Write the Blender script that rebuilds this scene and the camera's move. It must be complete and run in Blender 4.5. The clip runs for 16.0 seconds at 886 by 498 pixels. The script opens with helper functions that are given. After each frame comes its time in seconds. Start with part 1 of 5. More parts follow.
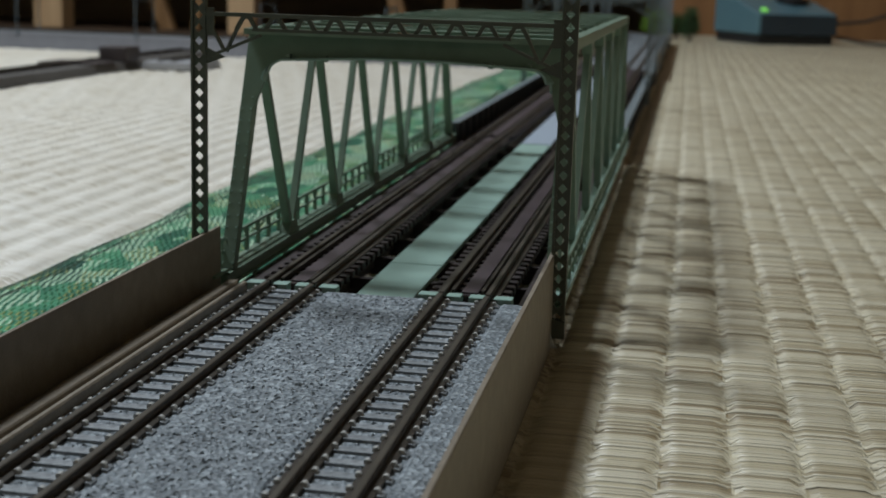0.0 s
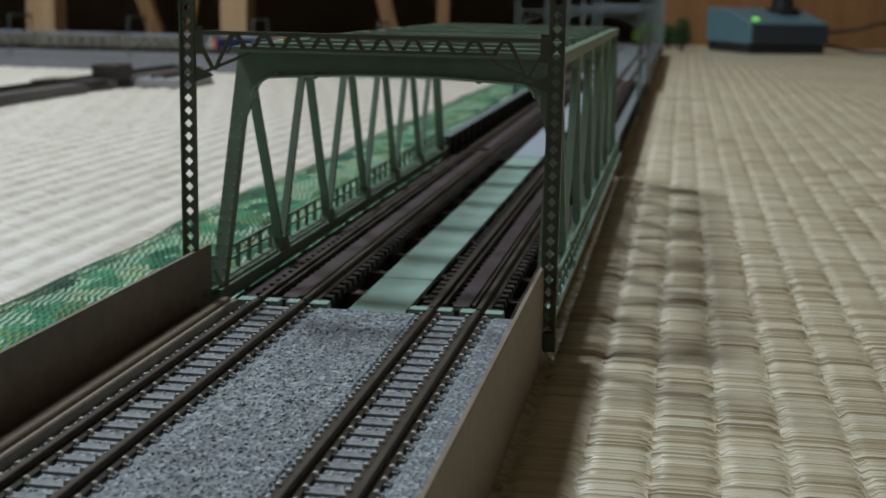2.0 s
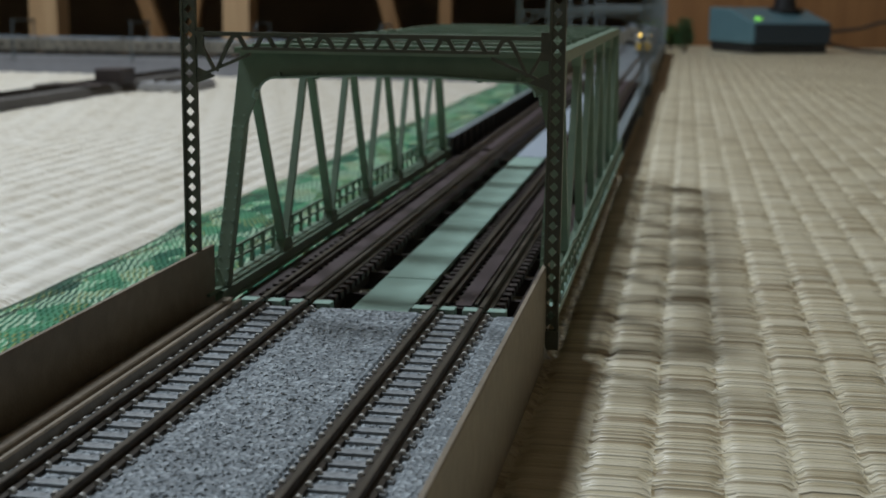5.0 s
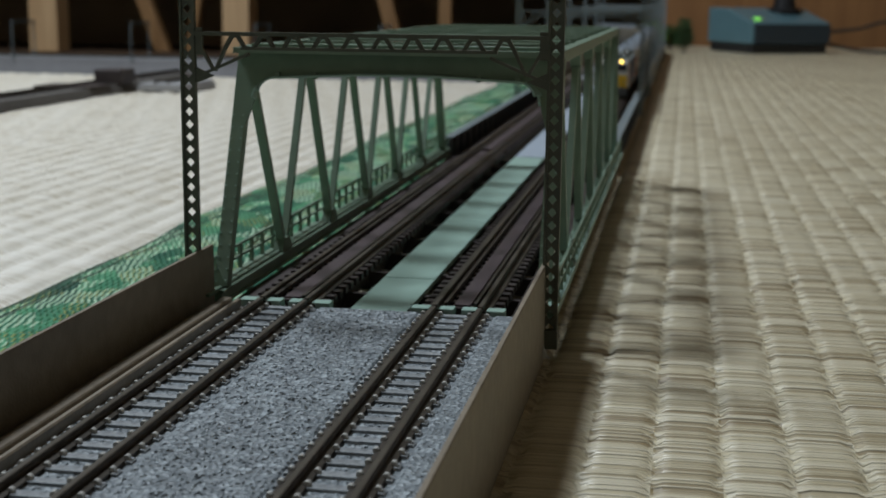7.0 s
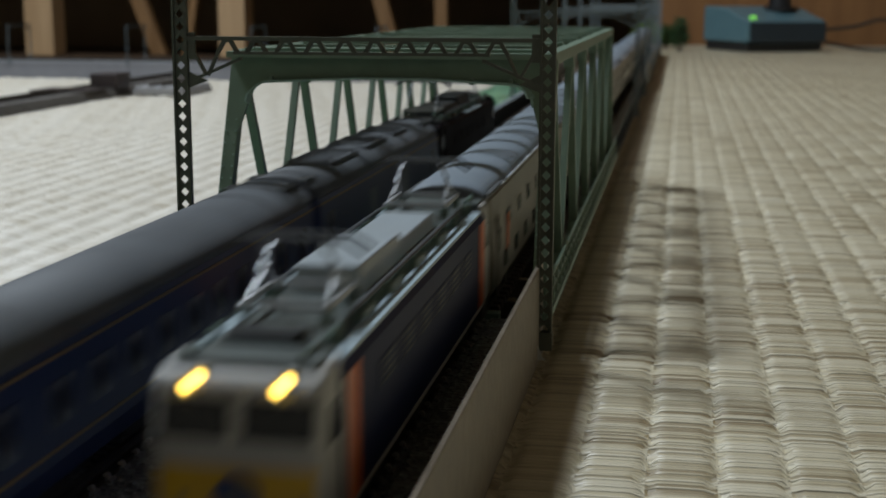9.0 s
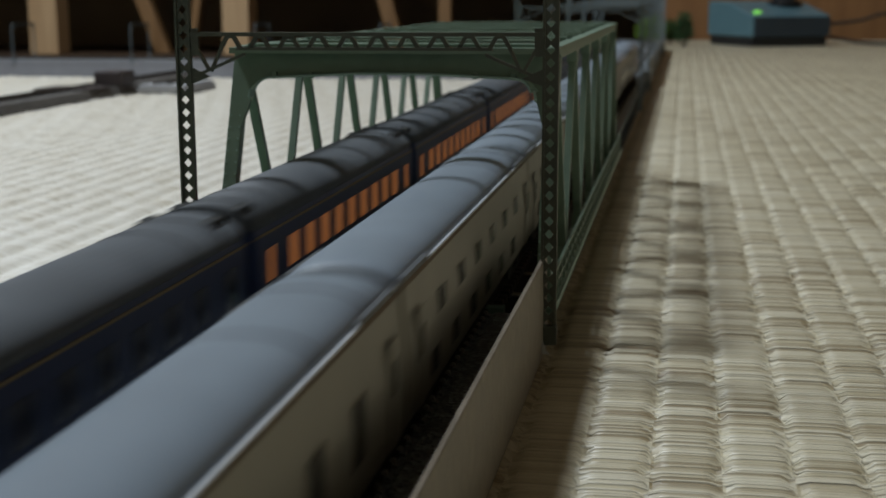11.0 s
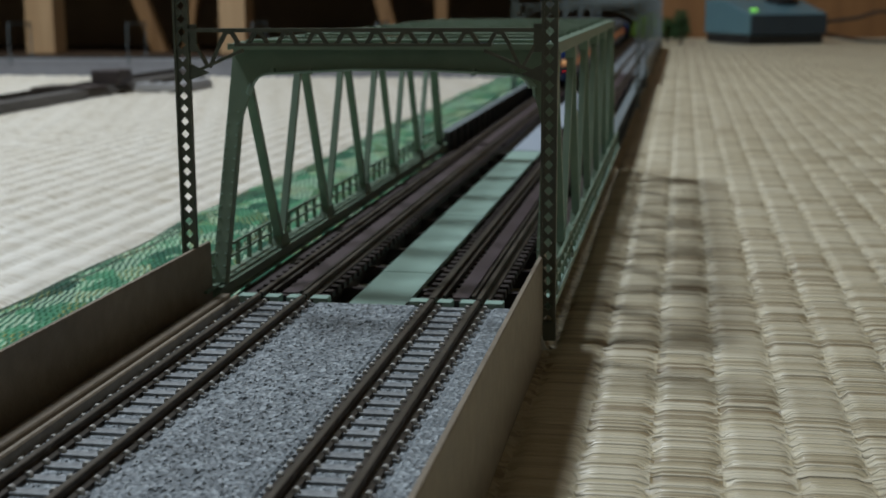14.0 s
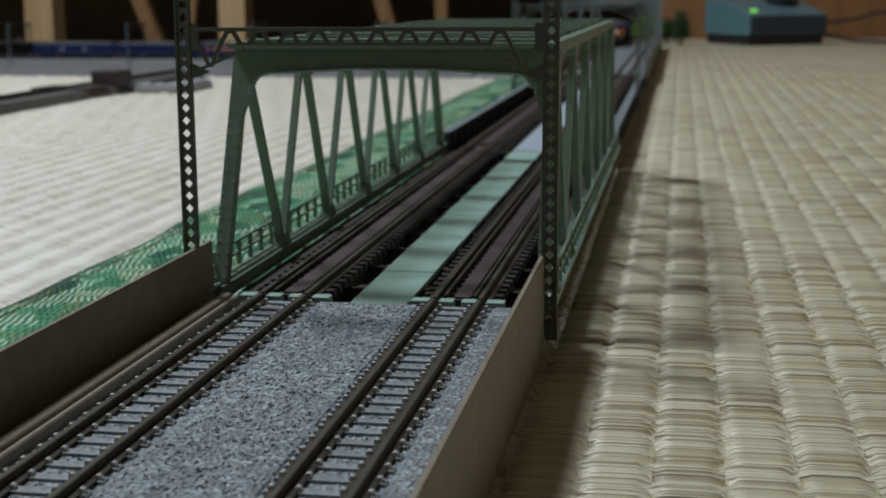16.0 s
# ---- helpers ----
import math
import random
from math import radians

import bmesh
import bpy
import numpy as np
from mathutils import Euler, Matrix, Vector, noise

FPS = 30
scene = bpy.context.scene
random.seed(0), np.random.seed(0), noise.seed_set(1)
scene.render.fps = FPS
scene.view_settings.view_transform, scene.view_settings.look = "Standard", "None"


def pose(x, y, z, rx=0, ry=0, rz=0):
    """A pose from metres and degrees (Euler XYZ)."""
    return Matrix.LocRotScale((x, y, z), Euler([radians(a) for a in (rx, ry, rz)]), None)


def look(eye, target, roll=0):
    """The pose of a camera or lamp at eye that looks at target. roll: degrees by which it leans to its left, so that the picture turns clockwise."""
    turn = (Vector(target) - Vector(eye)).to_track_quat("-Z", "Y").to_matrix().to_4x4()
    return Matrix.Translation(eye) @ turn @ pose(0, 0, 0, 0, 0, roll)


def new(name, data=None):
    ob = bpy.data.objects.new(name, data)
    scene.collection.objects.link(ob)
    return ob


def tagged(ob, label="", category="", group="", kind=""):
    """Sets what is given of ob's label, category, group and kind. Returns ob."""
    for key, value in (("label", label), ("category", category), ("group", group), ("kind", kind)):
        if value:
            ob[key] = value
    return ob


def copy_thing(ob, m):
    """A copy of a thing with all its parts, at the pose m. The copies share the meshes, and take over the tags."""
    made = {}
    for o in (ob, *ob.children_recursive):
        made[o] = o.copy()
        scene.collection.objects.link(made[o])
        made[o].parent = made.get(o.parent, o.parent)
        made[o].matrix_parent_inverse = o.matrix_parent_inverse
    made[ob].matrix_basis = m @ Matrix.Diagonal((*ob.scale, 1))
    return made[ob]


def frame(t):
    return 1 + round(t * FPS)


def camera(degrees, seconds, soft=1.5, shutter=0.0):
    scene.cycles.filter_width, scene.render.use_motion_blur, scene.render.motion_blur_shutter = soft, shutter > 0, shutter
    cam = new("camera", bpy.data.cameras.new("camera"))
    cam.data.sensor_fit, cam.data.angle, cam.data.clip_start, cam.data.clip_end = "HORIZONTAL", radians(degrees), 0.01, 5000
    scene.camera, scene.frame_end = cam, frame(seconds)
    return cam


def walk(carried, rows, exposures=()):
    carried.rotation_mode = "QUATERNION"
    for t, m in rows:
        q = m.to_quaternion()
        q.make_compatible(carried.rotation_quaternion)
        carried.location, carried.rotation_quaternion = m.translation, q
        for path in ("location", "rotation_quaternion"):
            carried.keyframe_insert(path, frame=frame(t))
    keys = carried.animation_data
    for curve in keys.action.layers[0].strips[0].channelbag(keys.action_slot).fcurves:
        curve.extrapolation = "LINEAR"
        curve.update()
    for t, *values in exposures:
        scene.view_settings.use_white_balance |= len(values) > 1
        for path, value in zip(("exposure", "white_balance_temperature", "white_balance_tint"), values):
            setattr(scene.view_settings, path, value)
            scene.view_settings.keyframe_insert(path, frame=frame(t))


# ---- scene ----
cam = camera(36.3, 16.0, soft=1.6, shutter=0.6)
cam.data.dof.use_dof = True
cam.data.dof.focus_distance = 0.235
cam.data.dof.aperture_fstop = 44.0

PATH = [
    (0.0, look((0.06036, -0.26622, 0.07279), (-0.10847, 0.70000, -0.12196), 1.756)),
    (0.5, look((0.06052, -0.26628, 0.07264), (-0.10778, 0.70025, -0.12103), 1.665)),
    (1.0, look((0.06063, -0.26638, 0.07268), (-0.10766, 0.70073, -0.11806), 1.598)),
    (1.5, look((0.06113, -0.26650, 0.07282), (-0.10689, 0.70118, -0.11522), 1.456)),
    (2.0, look((0.06163, -0.26668, 0.07342), (-0.10479, 0.70175, -0.11218), 1.074)),
    (2.5, look((0.06179, -0.26663, 0.07303), (-0.10503, 0.70181, -0.11218), 0.967)),
    (3.0, look((0.06161, -0.26687, 0.07286), (-0.10343, 0.70177, -0.11286), 0.904)),
    (3.5, look((0.06177, -0.26720, 0.07292), (-0.10432, 0.70135, -0.11236), 0.739)),
    (4.0, look((0.06198, -0.26717, 0.07288), (-0.10652, 0.70109, -0.11175), 0.721)),
    (6.5, look((0.06220, -0.26720, 0.07254), (-0.10751, 0.70110, -0.11078), 0.546)),
    (7.0, look((0.06233, -0.26732, 0.07253), (-0.10725, 0.70102, -0.11068), 0.556)),
    (7.5, look((0.06259, -0.26743, 0.07267), (-0.10561, 0.70132, -0.10964), 0.567)),
    (8.0, look((0.06297, -0.26714, 0.07273), (-0.10571, 0.70156, -0.10938), 0.339)),
    (8.5, look((0.06300, -0.26743, 0.07287), (-0.10396, 0.70150, -0.10961), 0.145)),
    (9.0, look((0.06321, -0.26737, 0.07298), (-0.10513, 0.70127, -0.10975), 0.099)),
    (11.5, look((0.06350, -0.26751, 0.07249), (-0.10802, 0.70011, -0.11267), -0.310)),
    (12.0, look((0.06351, -0.26752, 0.07249), (-0.10689, 0.70045, -0.11194), -0.342)),
    (12.5, look((0.06328, -0.26783, 0.07240), (-0.10742, 0.70003, -0.11230), -0.380)),
    (13.0, look((0.06311, -0.26736, 0.07230), (-0.10886, 0.70016, -0.11297), -0.357)),
    (13.5, look((0.06327, -0.26720, 0.07204), (-0.10848, 0.70024, -0.11385), -0.404)),
    (14.0, look((0.06304, -0.26744, 0.07188), (-0.10680, 0.70036, -0.11392), -0.346)),
    (14.5, look((0.06305, -0.26769, 0.07186), (-0.10555, 0.70030, -0.11409), -0.368)),
    (15.0, look((0.06311, -0.26757, 0.07165), (-0.10513, 0.70050, -0.11415), -0.382)),
    (15.5, look((0.06270, -0.26757, 0.07158), (-0.10522, 0.70069, -0.11354), -0.290)),
    (16.0, look((0.06267, -0.26748, 0.07153), (-0.10690, 0.70050, -0.11358), -0.345)),
]
walk(cam, PATH, exposures=[(0.0, 0.0), (16.0, 0.0)])

# ---- light: one round ceiling lamp of the room, above and beside the line ----
world = bpy.data.worlds.new("world")
world.use_nodes = True
world.node_tree.nodes["Background"].inputs[0].default_value = (0.02, 0.02, 0.02, 1)
world.node_tree.nodes["Background"].inputs[1].default_value = 0.3
scene.world = world
lamp_data = bpy.data.lights.new("ceiling_lamp_light", "AREA")
lamp_data.shape, lamp_data.size = "DISK", 0.38
lamp_data.energy, lamp_data.color = 35.4, (0.90, 1.0, 1.10)
lamp = new("ceiling_lamp_light", lamp_data)
lamp.matrix_basis = look((-0.93, 0.46, 1.62), (-0.70, 0.46, 0.0))

MM = 0.001
RAIL = 10.0          # rail top above the mats, in millimetres
TX = 18.5            # half the distance between the two tracks
GA = 4.8             # half the distance between rail centres


# ---- materials ----
def mat(name, color, rough=0.6, metal=0.0, spec=0.5, vary=0.15, scale=300.0, bump=0.0, bscale=1500.0, emit=None, power=0.0, coat=0.0, hue=None, random_obj=0.0):
    """A plain painted, plastic or metal surface with mottling at two sizes and a fine relief."""
    m = bpy.data.materials.new(name)
    m.use_nodes = True
    nt = m.node_tree
    b = nt.nodes["Principled BSDF"]
    b.inputs["Roughness"].default_value = rough
    b.inputs["Metallic"].default_value = metal
    b.inputs["Specular IOR Level"].default_value = spec
    b.inputs["Coat Weight"].default_value = coat
    tc = nt.nodes.new("ShaderNodeTexCoord")
    n1 = nt.nodes.new("ShaderNodeTexNoise")
    n1.inputs["Scale"].default_value, n1.inputs["Detail"].default_value = scale, 6
    n2 = nt.nodes.new("ShaderNodeTexNoise")
    n2.inputs["Scale"].default_value, n2.inputs["Detail"].default_value = scale * 0.12, 3
    nt.links.new(tc.outputs["Object"], n1.inputs["Vector"])
    nt.links.new(tc.outputs["Object"], n2.inputs["Vector"])
    add = nt.nodes.new("ShaderNodeMath")
    add.operation = "ADD"
    nt.links.new(n1.outputs["Fac"], add.inputs[0])
    nt.links.new(n2.outputs["Fac"], add.inputs[1])
    ramp = nt.nodes.new("ShaderNodeValToRGB")
    lo = [max(0.0, c * (1 - vary)) for c in color]
    hi = [min(1.0, c * (1 + vary)) for c in (hue or color)]
    ramp.color_ramp.elements[0].position, ramp.color_ramp.elements[0].color = 0.3, (*lo, 1)
    ramp.color_ramp.elements[1].position, ramp.color_ramp.elements[1].color = 0.7, (*hi, 1)
    half = nt.nodes.new("ShaderNodeMath")
    half.operation = "MULTIPLY"
    half.inputs[1].default_value = 0.5
    nt.links.new(add.outputs[0], half.inputs[0])
    nt.links.new(half.outputs[0], ramp.inputs[0])
    out = ramp.outputs[0]
    if random_obj:
        info = nt.nodes.new("ShaderNodeObjectInfo")
        mr = nt.nodes.new("ShaderNodeMapRange")
        mr.inputs["To Min"].default_value, mr.inputs["To Max"].default_value = 1 - random_obj, 1 + random_obj
        nt.links.new(info.outputs["Random"], mr.inputs["Value"])
        hs = nt.nodes.new("ShaderNodeHueSaturation")
        nt.links.new(mr.outputs[0], hs.inputs["Value"])
        nt.links.new(out, hs.inputs["Color"])
        out = hs.outputs[0]
    nt.links.new(out, b.inputs["Base Color"])
    rr = nt.nodes.new("ShaderNodeMapRange")
    rr.inputs["To Min"].default_value, rr.inputs["To Max"].default_value = max(0.03, rough - 0.08), min(1, rough + 0.08)
    nt.links.new(n2.outputs["Fac"], rr.inputs["Value"])
    nt.links.new(rr.outputs[0], b.inputs["Roughness"])
    if bump:
        nb = nt.nodes.new("ShaderNodeTexNoise")
        nb.inputs["Scale"].default_value, nb.inputs["Detail"].default_value = bscale, 4
        nt.links.new(tc.outputs["Object"], nb.inputs["Vector"])
        bp = nt.nodes.new("ShaderNodeBump")
        bp.inputs["Strength"].default_value, bp.inputs["Distance"].default_value = 0.6, bump
        nt.links.new(nb.outputs["Fac"], bp.inputs["Height"])
        nt.links.new(bp.outputs[0], b.inputs["Normal"])
    if emit:
        b.inputs["Emission Color"].default_value = (*emit, 1)
        b.inputs["Emission Strength"].default_value = power
    return m


def node(nt, kind, **values):
    n = nt.nodes.new(kind)
    for key, value in values.items():
        n.inputs[key].default_value = value
    return n


def math_node(nt, op, a, b=None):
    n = nt.nodes.new("ShaderNodeMath")
    n.operation = op
    for i, v in enumerate((a, b)):
        if v is None:
            continue
        if isinstance(v, (int, float)):
            n.inputs[i].default_value = v
        else:
            nt.links.new(v, n.inputs[i])
    return n.outputs[0]


COLUMN = 11.0        # width of one woven column of the mats


def tatami_material(name="rush_weave", relief=0.00045, dark=(0.27, 0.195, 0.088), mid_tone=(0.565, 0.485, 0.305), pale=(0.69, 0.615, 0.435)):
    """Woven rush: strands run across the columns, each with its own straw tint."""
    m = bpy.data.materials.new(name)
    m.use_nodes = True
    nt = m.node_tree
    b = nt.nodes["Principled BSDF"]
    b.inputs["Roughness"].default_value = 0.5
    b.inputs["Specular IOR Level"].default_value = 1.0
    b.inputs["Coat Weight"].default_value, b.inputs["Coat Roughness"].default_value = 0.85, 0.5
    b.inputs["Coat IOR"].default_value = 1.9
    tc = nt.nodes.new("ShaderNodeTexCoord")
    sep = nt.nodes.new("ShaderNodeSeparateXYZ")
    nt.links.new(tc.outputs["Object"], sep.inputs[0])
    col = math_node(nt, "FLOOR", math_node(nt, "DIVIDE", math_node(nt, "SUBTRACT", sep.outputs[0], 0.005), COLUMN * MM))
    # strand tint: long in x, thin in y, changing from column to column
    part_x = math_node(nt, "FRACT", math_node(nt, "DIVIDE", math_node(nt, "SUBTRACT", sep.outputs[0], 0.005), COLUMN * MM))
    bow = math_node(nt, "POWER", math_node(nt, "ABSOLUTE", math_node(nt, "SUBTRACT", math_node(nt, "MULTIPLY", part_x, 2.0), 1.0)), 2.5)
    comb = nt.nodes.new("ShaderNodeCombineXYZ")
    nt.links.new(math_node(nt, "MULTIPLY", col, 7.31), comb.inputs[0])
    nt.links.new(math_node(nt, "MULTIPLY", sep.outputs[1], 160.0), comb.inputs[1])
    nt.links.new(math_node(nt, "MULTIPLY", sep.outputs[0], 14.0), comb.inputs[2])
    sway = node(nt, "ShaderNodeTexNoise", Scale=1.0, Detail=2.0)
    nt.links.new(comb.outputs[0], sway.inputs["Vector"])
    along = math_node(nt, "ADD", math_node(nt, "MULTIPLY", sep.outputs[1], 1080.0), math_node(nt, "ADD", math_node(nt, "MULTIPLY", bow, 0.14), math_node(nt, "MULTIPLY", sway.outputs["Fac"], 0.8)))
    along = math_node(nt, "ADD", along, math_node(nt, "MULTIPLY", col, 37.37))
    strand = node(nt, "ShaderNodeTexVoronoi", Scale=1.0)
    strand.voronoi_dimensions = "1D"
    nt.links.new(along, strand.inputs["W"])
    tint = nt.nodes.new("ShaderNodeSeparateXYZ")
    nt.links.new(strand.outputs["Color"], tint.inputs[0])
    comb2 = nt.nodes.new("ShaderNodeCombineXYZ")
    nt.links.new(math_node(nt, "MULTIPLY", col, 3.77), comb2.inputs[0])
    nt.links.new(math_node(nt, "MULTIPLY", sep.outputs[1], 60.0), comb2.inputs[1])
    bundle = node(nt, "ShaderNodeTexNoise", Scale=1.0, Detail=2.0)
    nt.links.new(comb2.outputs[0], bundle.inputs["Vector"])
    stain = node(nt, "ShaderNodeTexNoise", Scale=7.0, Detail=4.0)
    nt.links.new(tc.outputs["Object"], stain.inputs["Vector"])
    fac = math_node(nt, "ADD", math_node(nt, "MULTIPLY", math_node(nt, "ADD", math_node(nt, "MULTIPLY", tint.outputs[0], 0.48), 0.27), 0.5),
                    math_node(nt, "ADD", math_node(nt, "MULTIPLY", bundle.outputs["Fac"], 0.35), math_node(nt, "MULTIPLY", stain.outputs["Fac"], 0.15)))
    ramp = nt.nodes.new("ShaderNodeValToRGB")
    e = ramp.color_ramp.elements
    e[0].position, e[0].color = 0.37, (*dark, 1)
    e[1].position, e[1].color = 0.60, (*pale, 1)
    mid = e.new(0.47)
    mid.color = (*mid_tone, 1)
    nt.links.new(fac, ramp.inputs[0])
    nt.links.new(ramp.outputs[0], b.inputs["Base Color"])
    # strand relief
    dome = math_node(nt, "SUBTRACT", 1.0, math_node(nt, "MULTIPLY", math_node(nt, "POWER", strand.outputs["Distance"], 2.0), 2.4))
    wave = math_node(nt, "ADD", dome, math_node(nt, "MULTIPLY", tint.outputs[1], 0.45))
    bp = node(nt, "ShaderNodeBump", Strength=1.0, Distance=relief)
    nt.links.new(wave, bp.inputs["Height"])
    nt.links.new(bp.outputs[0], b.inputs["Normal"])
    nt.links.new(bp.outputs[0], b.inputs["Coat Normal"])
    return m


def brocade_material():
    """Green edging cloth with a woven zigzag of cream and gold threads."""
    m = bpy.data.materials.new("green_brocade")
    m.use_nodes = True
    nt = m.node_tree
    b = nt.nodes["Principled BSDF"]
    b.inputs["Roughness"].default_value = 0.3
    b.inputs["Specular IOR Level"].default_value = 0.6
    tc = nt.nodes.new("ShaderNodeTexCoord")
    sep = nt.nodes.new("ShaderNodeSeparateXYZ")
    nt.links.new(tc.outputs["Object"], sep.inputs[0])
    wob = node(nt, "ShaderNodeTexNoise", Scale=45.0, Detail=2.0)
    nt.links.new(tc.outputs["Object"], wob.inputs["Vector"])
    shift = nt.nodes.new("ShaderNodeVectorMath")
    shift.operation = "MULTIPLY_ADD"
    shift.inputs[1].default_value = (0.005, 0.005, 0.0)
    nt.links.new(wob.outputs["Color"], shift.inputs[0])
    nt.links.new(tc.outputs["Object"], shift.inputs[2])
    nt.links.new(shift.outputs[0], sep.inputs[0])
    # lozenge patches, some plain, some hatched by pale or gold threads
    squash = nt.nodes.new("ShaderNodeVectorMath")
    squash.operation = "MULTIPLY"
    squash.inputs[1].default_value = (1.0, 0.42, 1.0)
    nt.links.new(shift.outputs[0], squash.inputs[0])
    cells = node(nt, "ShaderNodeTexVoronoi", Scale=170.0, Randomness=0.7)
    cells.distance = "MANHATTAN"
    nt.links.new(squash.outputs[0], cells.inputs["Vector"])
    kind = nt.nodes.new("ShaderNodeSeparateXYZ")
    nt.links.new(cells.outputs["Color"], kind.inputs[0])
    thread = math_node(nt, "SINE", math_node(nt, "MULTIPLY", math_node(nt, "ADD", sep.outputs[0], math_node(nt, "MULTIPLY", sep.outputs[1], 0.25)), 2 * math.pi / 0.0017))
    dash = math_node(nt, "MULTIPLY", thread, math_node(nt, "SINE", math_node(nt, "MULTIPLY", sep.outputs[1], 2 * math.pi / 0.0075)))
    light = math_node(nt, "MULTIPLY", math_node(nt, "GREATER_THAN", kind.outputs[0], 0.5), math_node(nt, "GREATER_THAN", thread, -0.2))
    gold = math_node(nt, "MULTIPLY", math_node(nt, "GREATER_THAN", kind.outputs[1], 0.6), math_node(nt, "GREATER_THAN", dash, 0.2))
    noise_a = node(nt, "ShaderNodeTexNoise", Scale=110.0, Detail=3.0)
    nt.links.new(tc.outputs["Object"], noise_a.inputs["Vector"])
    tone = math_node(nt, "ADD", math_node(nt, "MULTIPLY", noise_a.outputs["Fac"], 0.5), math_node(nt, "MULTIPLY", kind.outputs[2], 0.5))
    base = nt.nodes.new("ShaderNodeValToRGB")
    base.color_ramp.elements[0].position, base.color_ramp.elements[0].color = 0.22, (0.006, 0.085, 0.060, 1)
    base.color_ramp.elements[1].position, base.color_ramp.elements[1].color = 0.72, (0.10, 0.36, 0.19, 1)
    nt.links.new(tone, base.inputs[0])
    mix = nt.nodes.new("ShaderNodeMixRGB")
    mix.inputs[2].default_value = (0.62, 0.84, 0.60, 1)
    nt.links.new(base.outputs[0], mix.inputs[1])
    nt.links.new(math_node(nt, "MULTIPLY", light, 0.7), mix.inputs[0])
    mix2 = nt.nodes.new("ShaderNodeMixRGB")
    mix2.inputs[2].default_value = (0.44, 0.42, 0.12, 1)
    nt.links.new(mix.outputs[0], mix2.inputs[1])
    nt.links.new(math_node(nt, "MULTIPLY", gold, 0.55), mix2.inputs[0])
    # two dark green lines inside the cloth's outer hem
    hem = math_node(nt, "LESS_THAN", math_node(nt, "ABSOLUTE", math_node(nt, "SUBTRACT", math_node(nt, "ABSOLUTE", math_node(nt, "ADD", sep.outputs[0], 0.0862)), 0.0017)), 0.0008)
    mix3 = nt.nodes.new("ShaderNodeMixRGB")
    mix3.inputs[2].default_value = (0.02, 0.06, 0.035, 1)
    nt.links.new(mix2.outputs[0], mix3.inputs[1])
    nt.links.new(math_node(nt, "MULTIPLY", hem, 0.85), mix3.inputs[0])
    nt.links.new(mix3.outputs[0], b.inputs["Base Color"])
    bp = node(nt, "ShaderNodeBump", Strength=0.8, Distance=0.0004)
    nt.links.new(math_node(nt, "ADD", dash, light), bp.inputs["Height"])
    nt.links.new(bp.outputs[0], b.inputs["Normal"])
    return m


def ballast_material():
    """Moulded grey ballast: speckled grains, some glinting."""
    m = bpy.data.materials.new("grey_ballast")
    m.use_nodes = True
    nt = m.node_tree
    b = nt.nodes["Principled BSDF"]
    b.inputs["Roughness"].default_value = 0.5
    tc = nt.nodes.new("ShaderNodeTexCoord")
    v = node(nt, "ShaderNodeTexVoronoi", Scale=1050.0)
    nt.links.new(tc.outputs["Object"], v.inputs["Vector"])
    n = node(nt, "ShaderNodeTexNoise", Scale=900.0, Detail=5.0)
    nt.links.new(tc.outputs["Object"], n.inputs["Vector"])
    big = node(nt, "ShaderNodeTexNoise", Scale=60.0, Detail=3.0)
    nt.links.new(tc.outputs["Object"], big.inputs["Vector"])
    sepc = nt.nodes.new("ShaderNodeSeparateXYZ")
    nt.links.new(v.outputs["Color"], sepc.inputs[0])
    fac = math_node(nt, "ADD", math_node(nt, "MULTIPLY", sepc.outputs[0], 0.6), math_node(nt, "ADD", math_node(nt, "MULTIPLY", n.outputs["Fac"], 0.3), math_node(nt, "MULTIPLY", big.outputs["Fac"], 0.2)))
    ramp = nt.nodes.new("ShaderNodeValToRGB")
    e = ramp.color_ramp.elements
    e[0].position, e[0].color = 0.2, (0.125, 0.142, 0.153, 1)
    e[1].position, e[1].color = 1.0, (0.45, 0.50, 0.53, 1)
    k = e.new(0.6)
    k.color = (0.178, 0.203, 0.219, 1)
    nt.links.new(fac, ramp.inputs[0])
    nt.links.new(ramp.outputs[0], b.inputs["Base Color"])
    bp = node(nt, "ShaderNodeBump", Strength=0.9, Distance=0.0005)
    nt.links.new(math_node(nt, "ADD", v.outputs["Distance"], n.outputs["Fac"]), bp.inputs["Height"])
    nt.links.new(bp.outputs[0], b.inputs["Normal"])
    return m


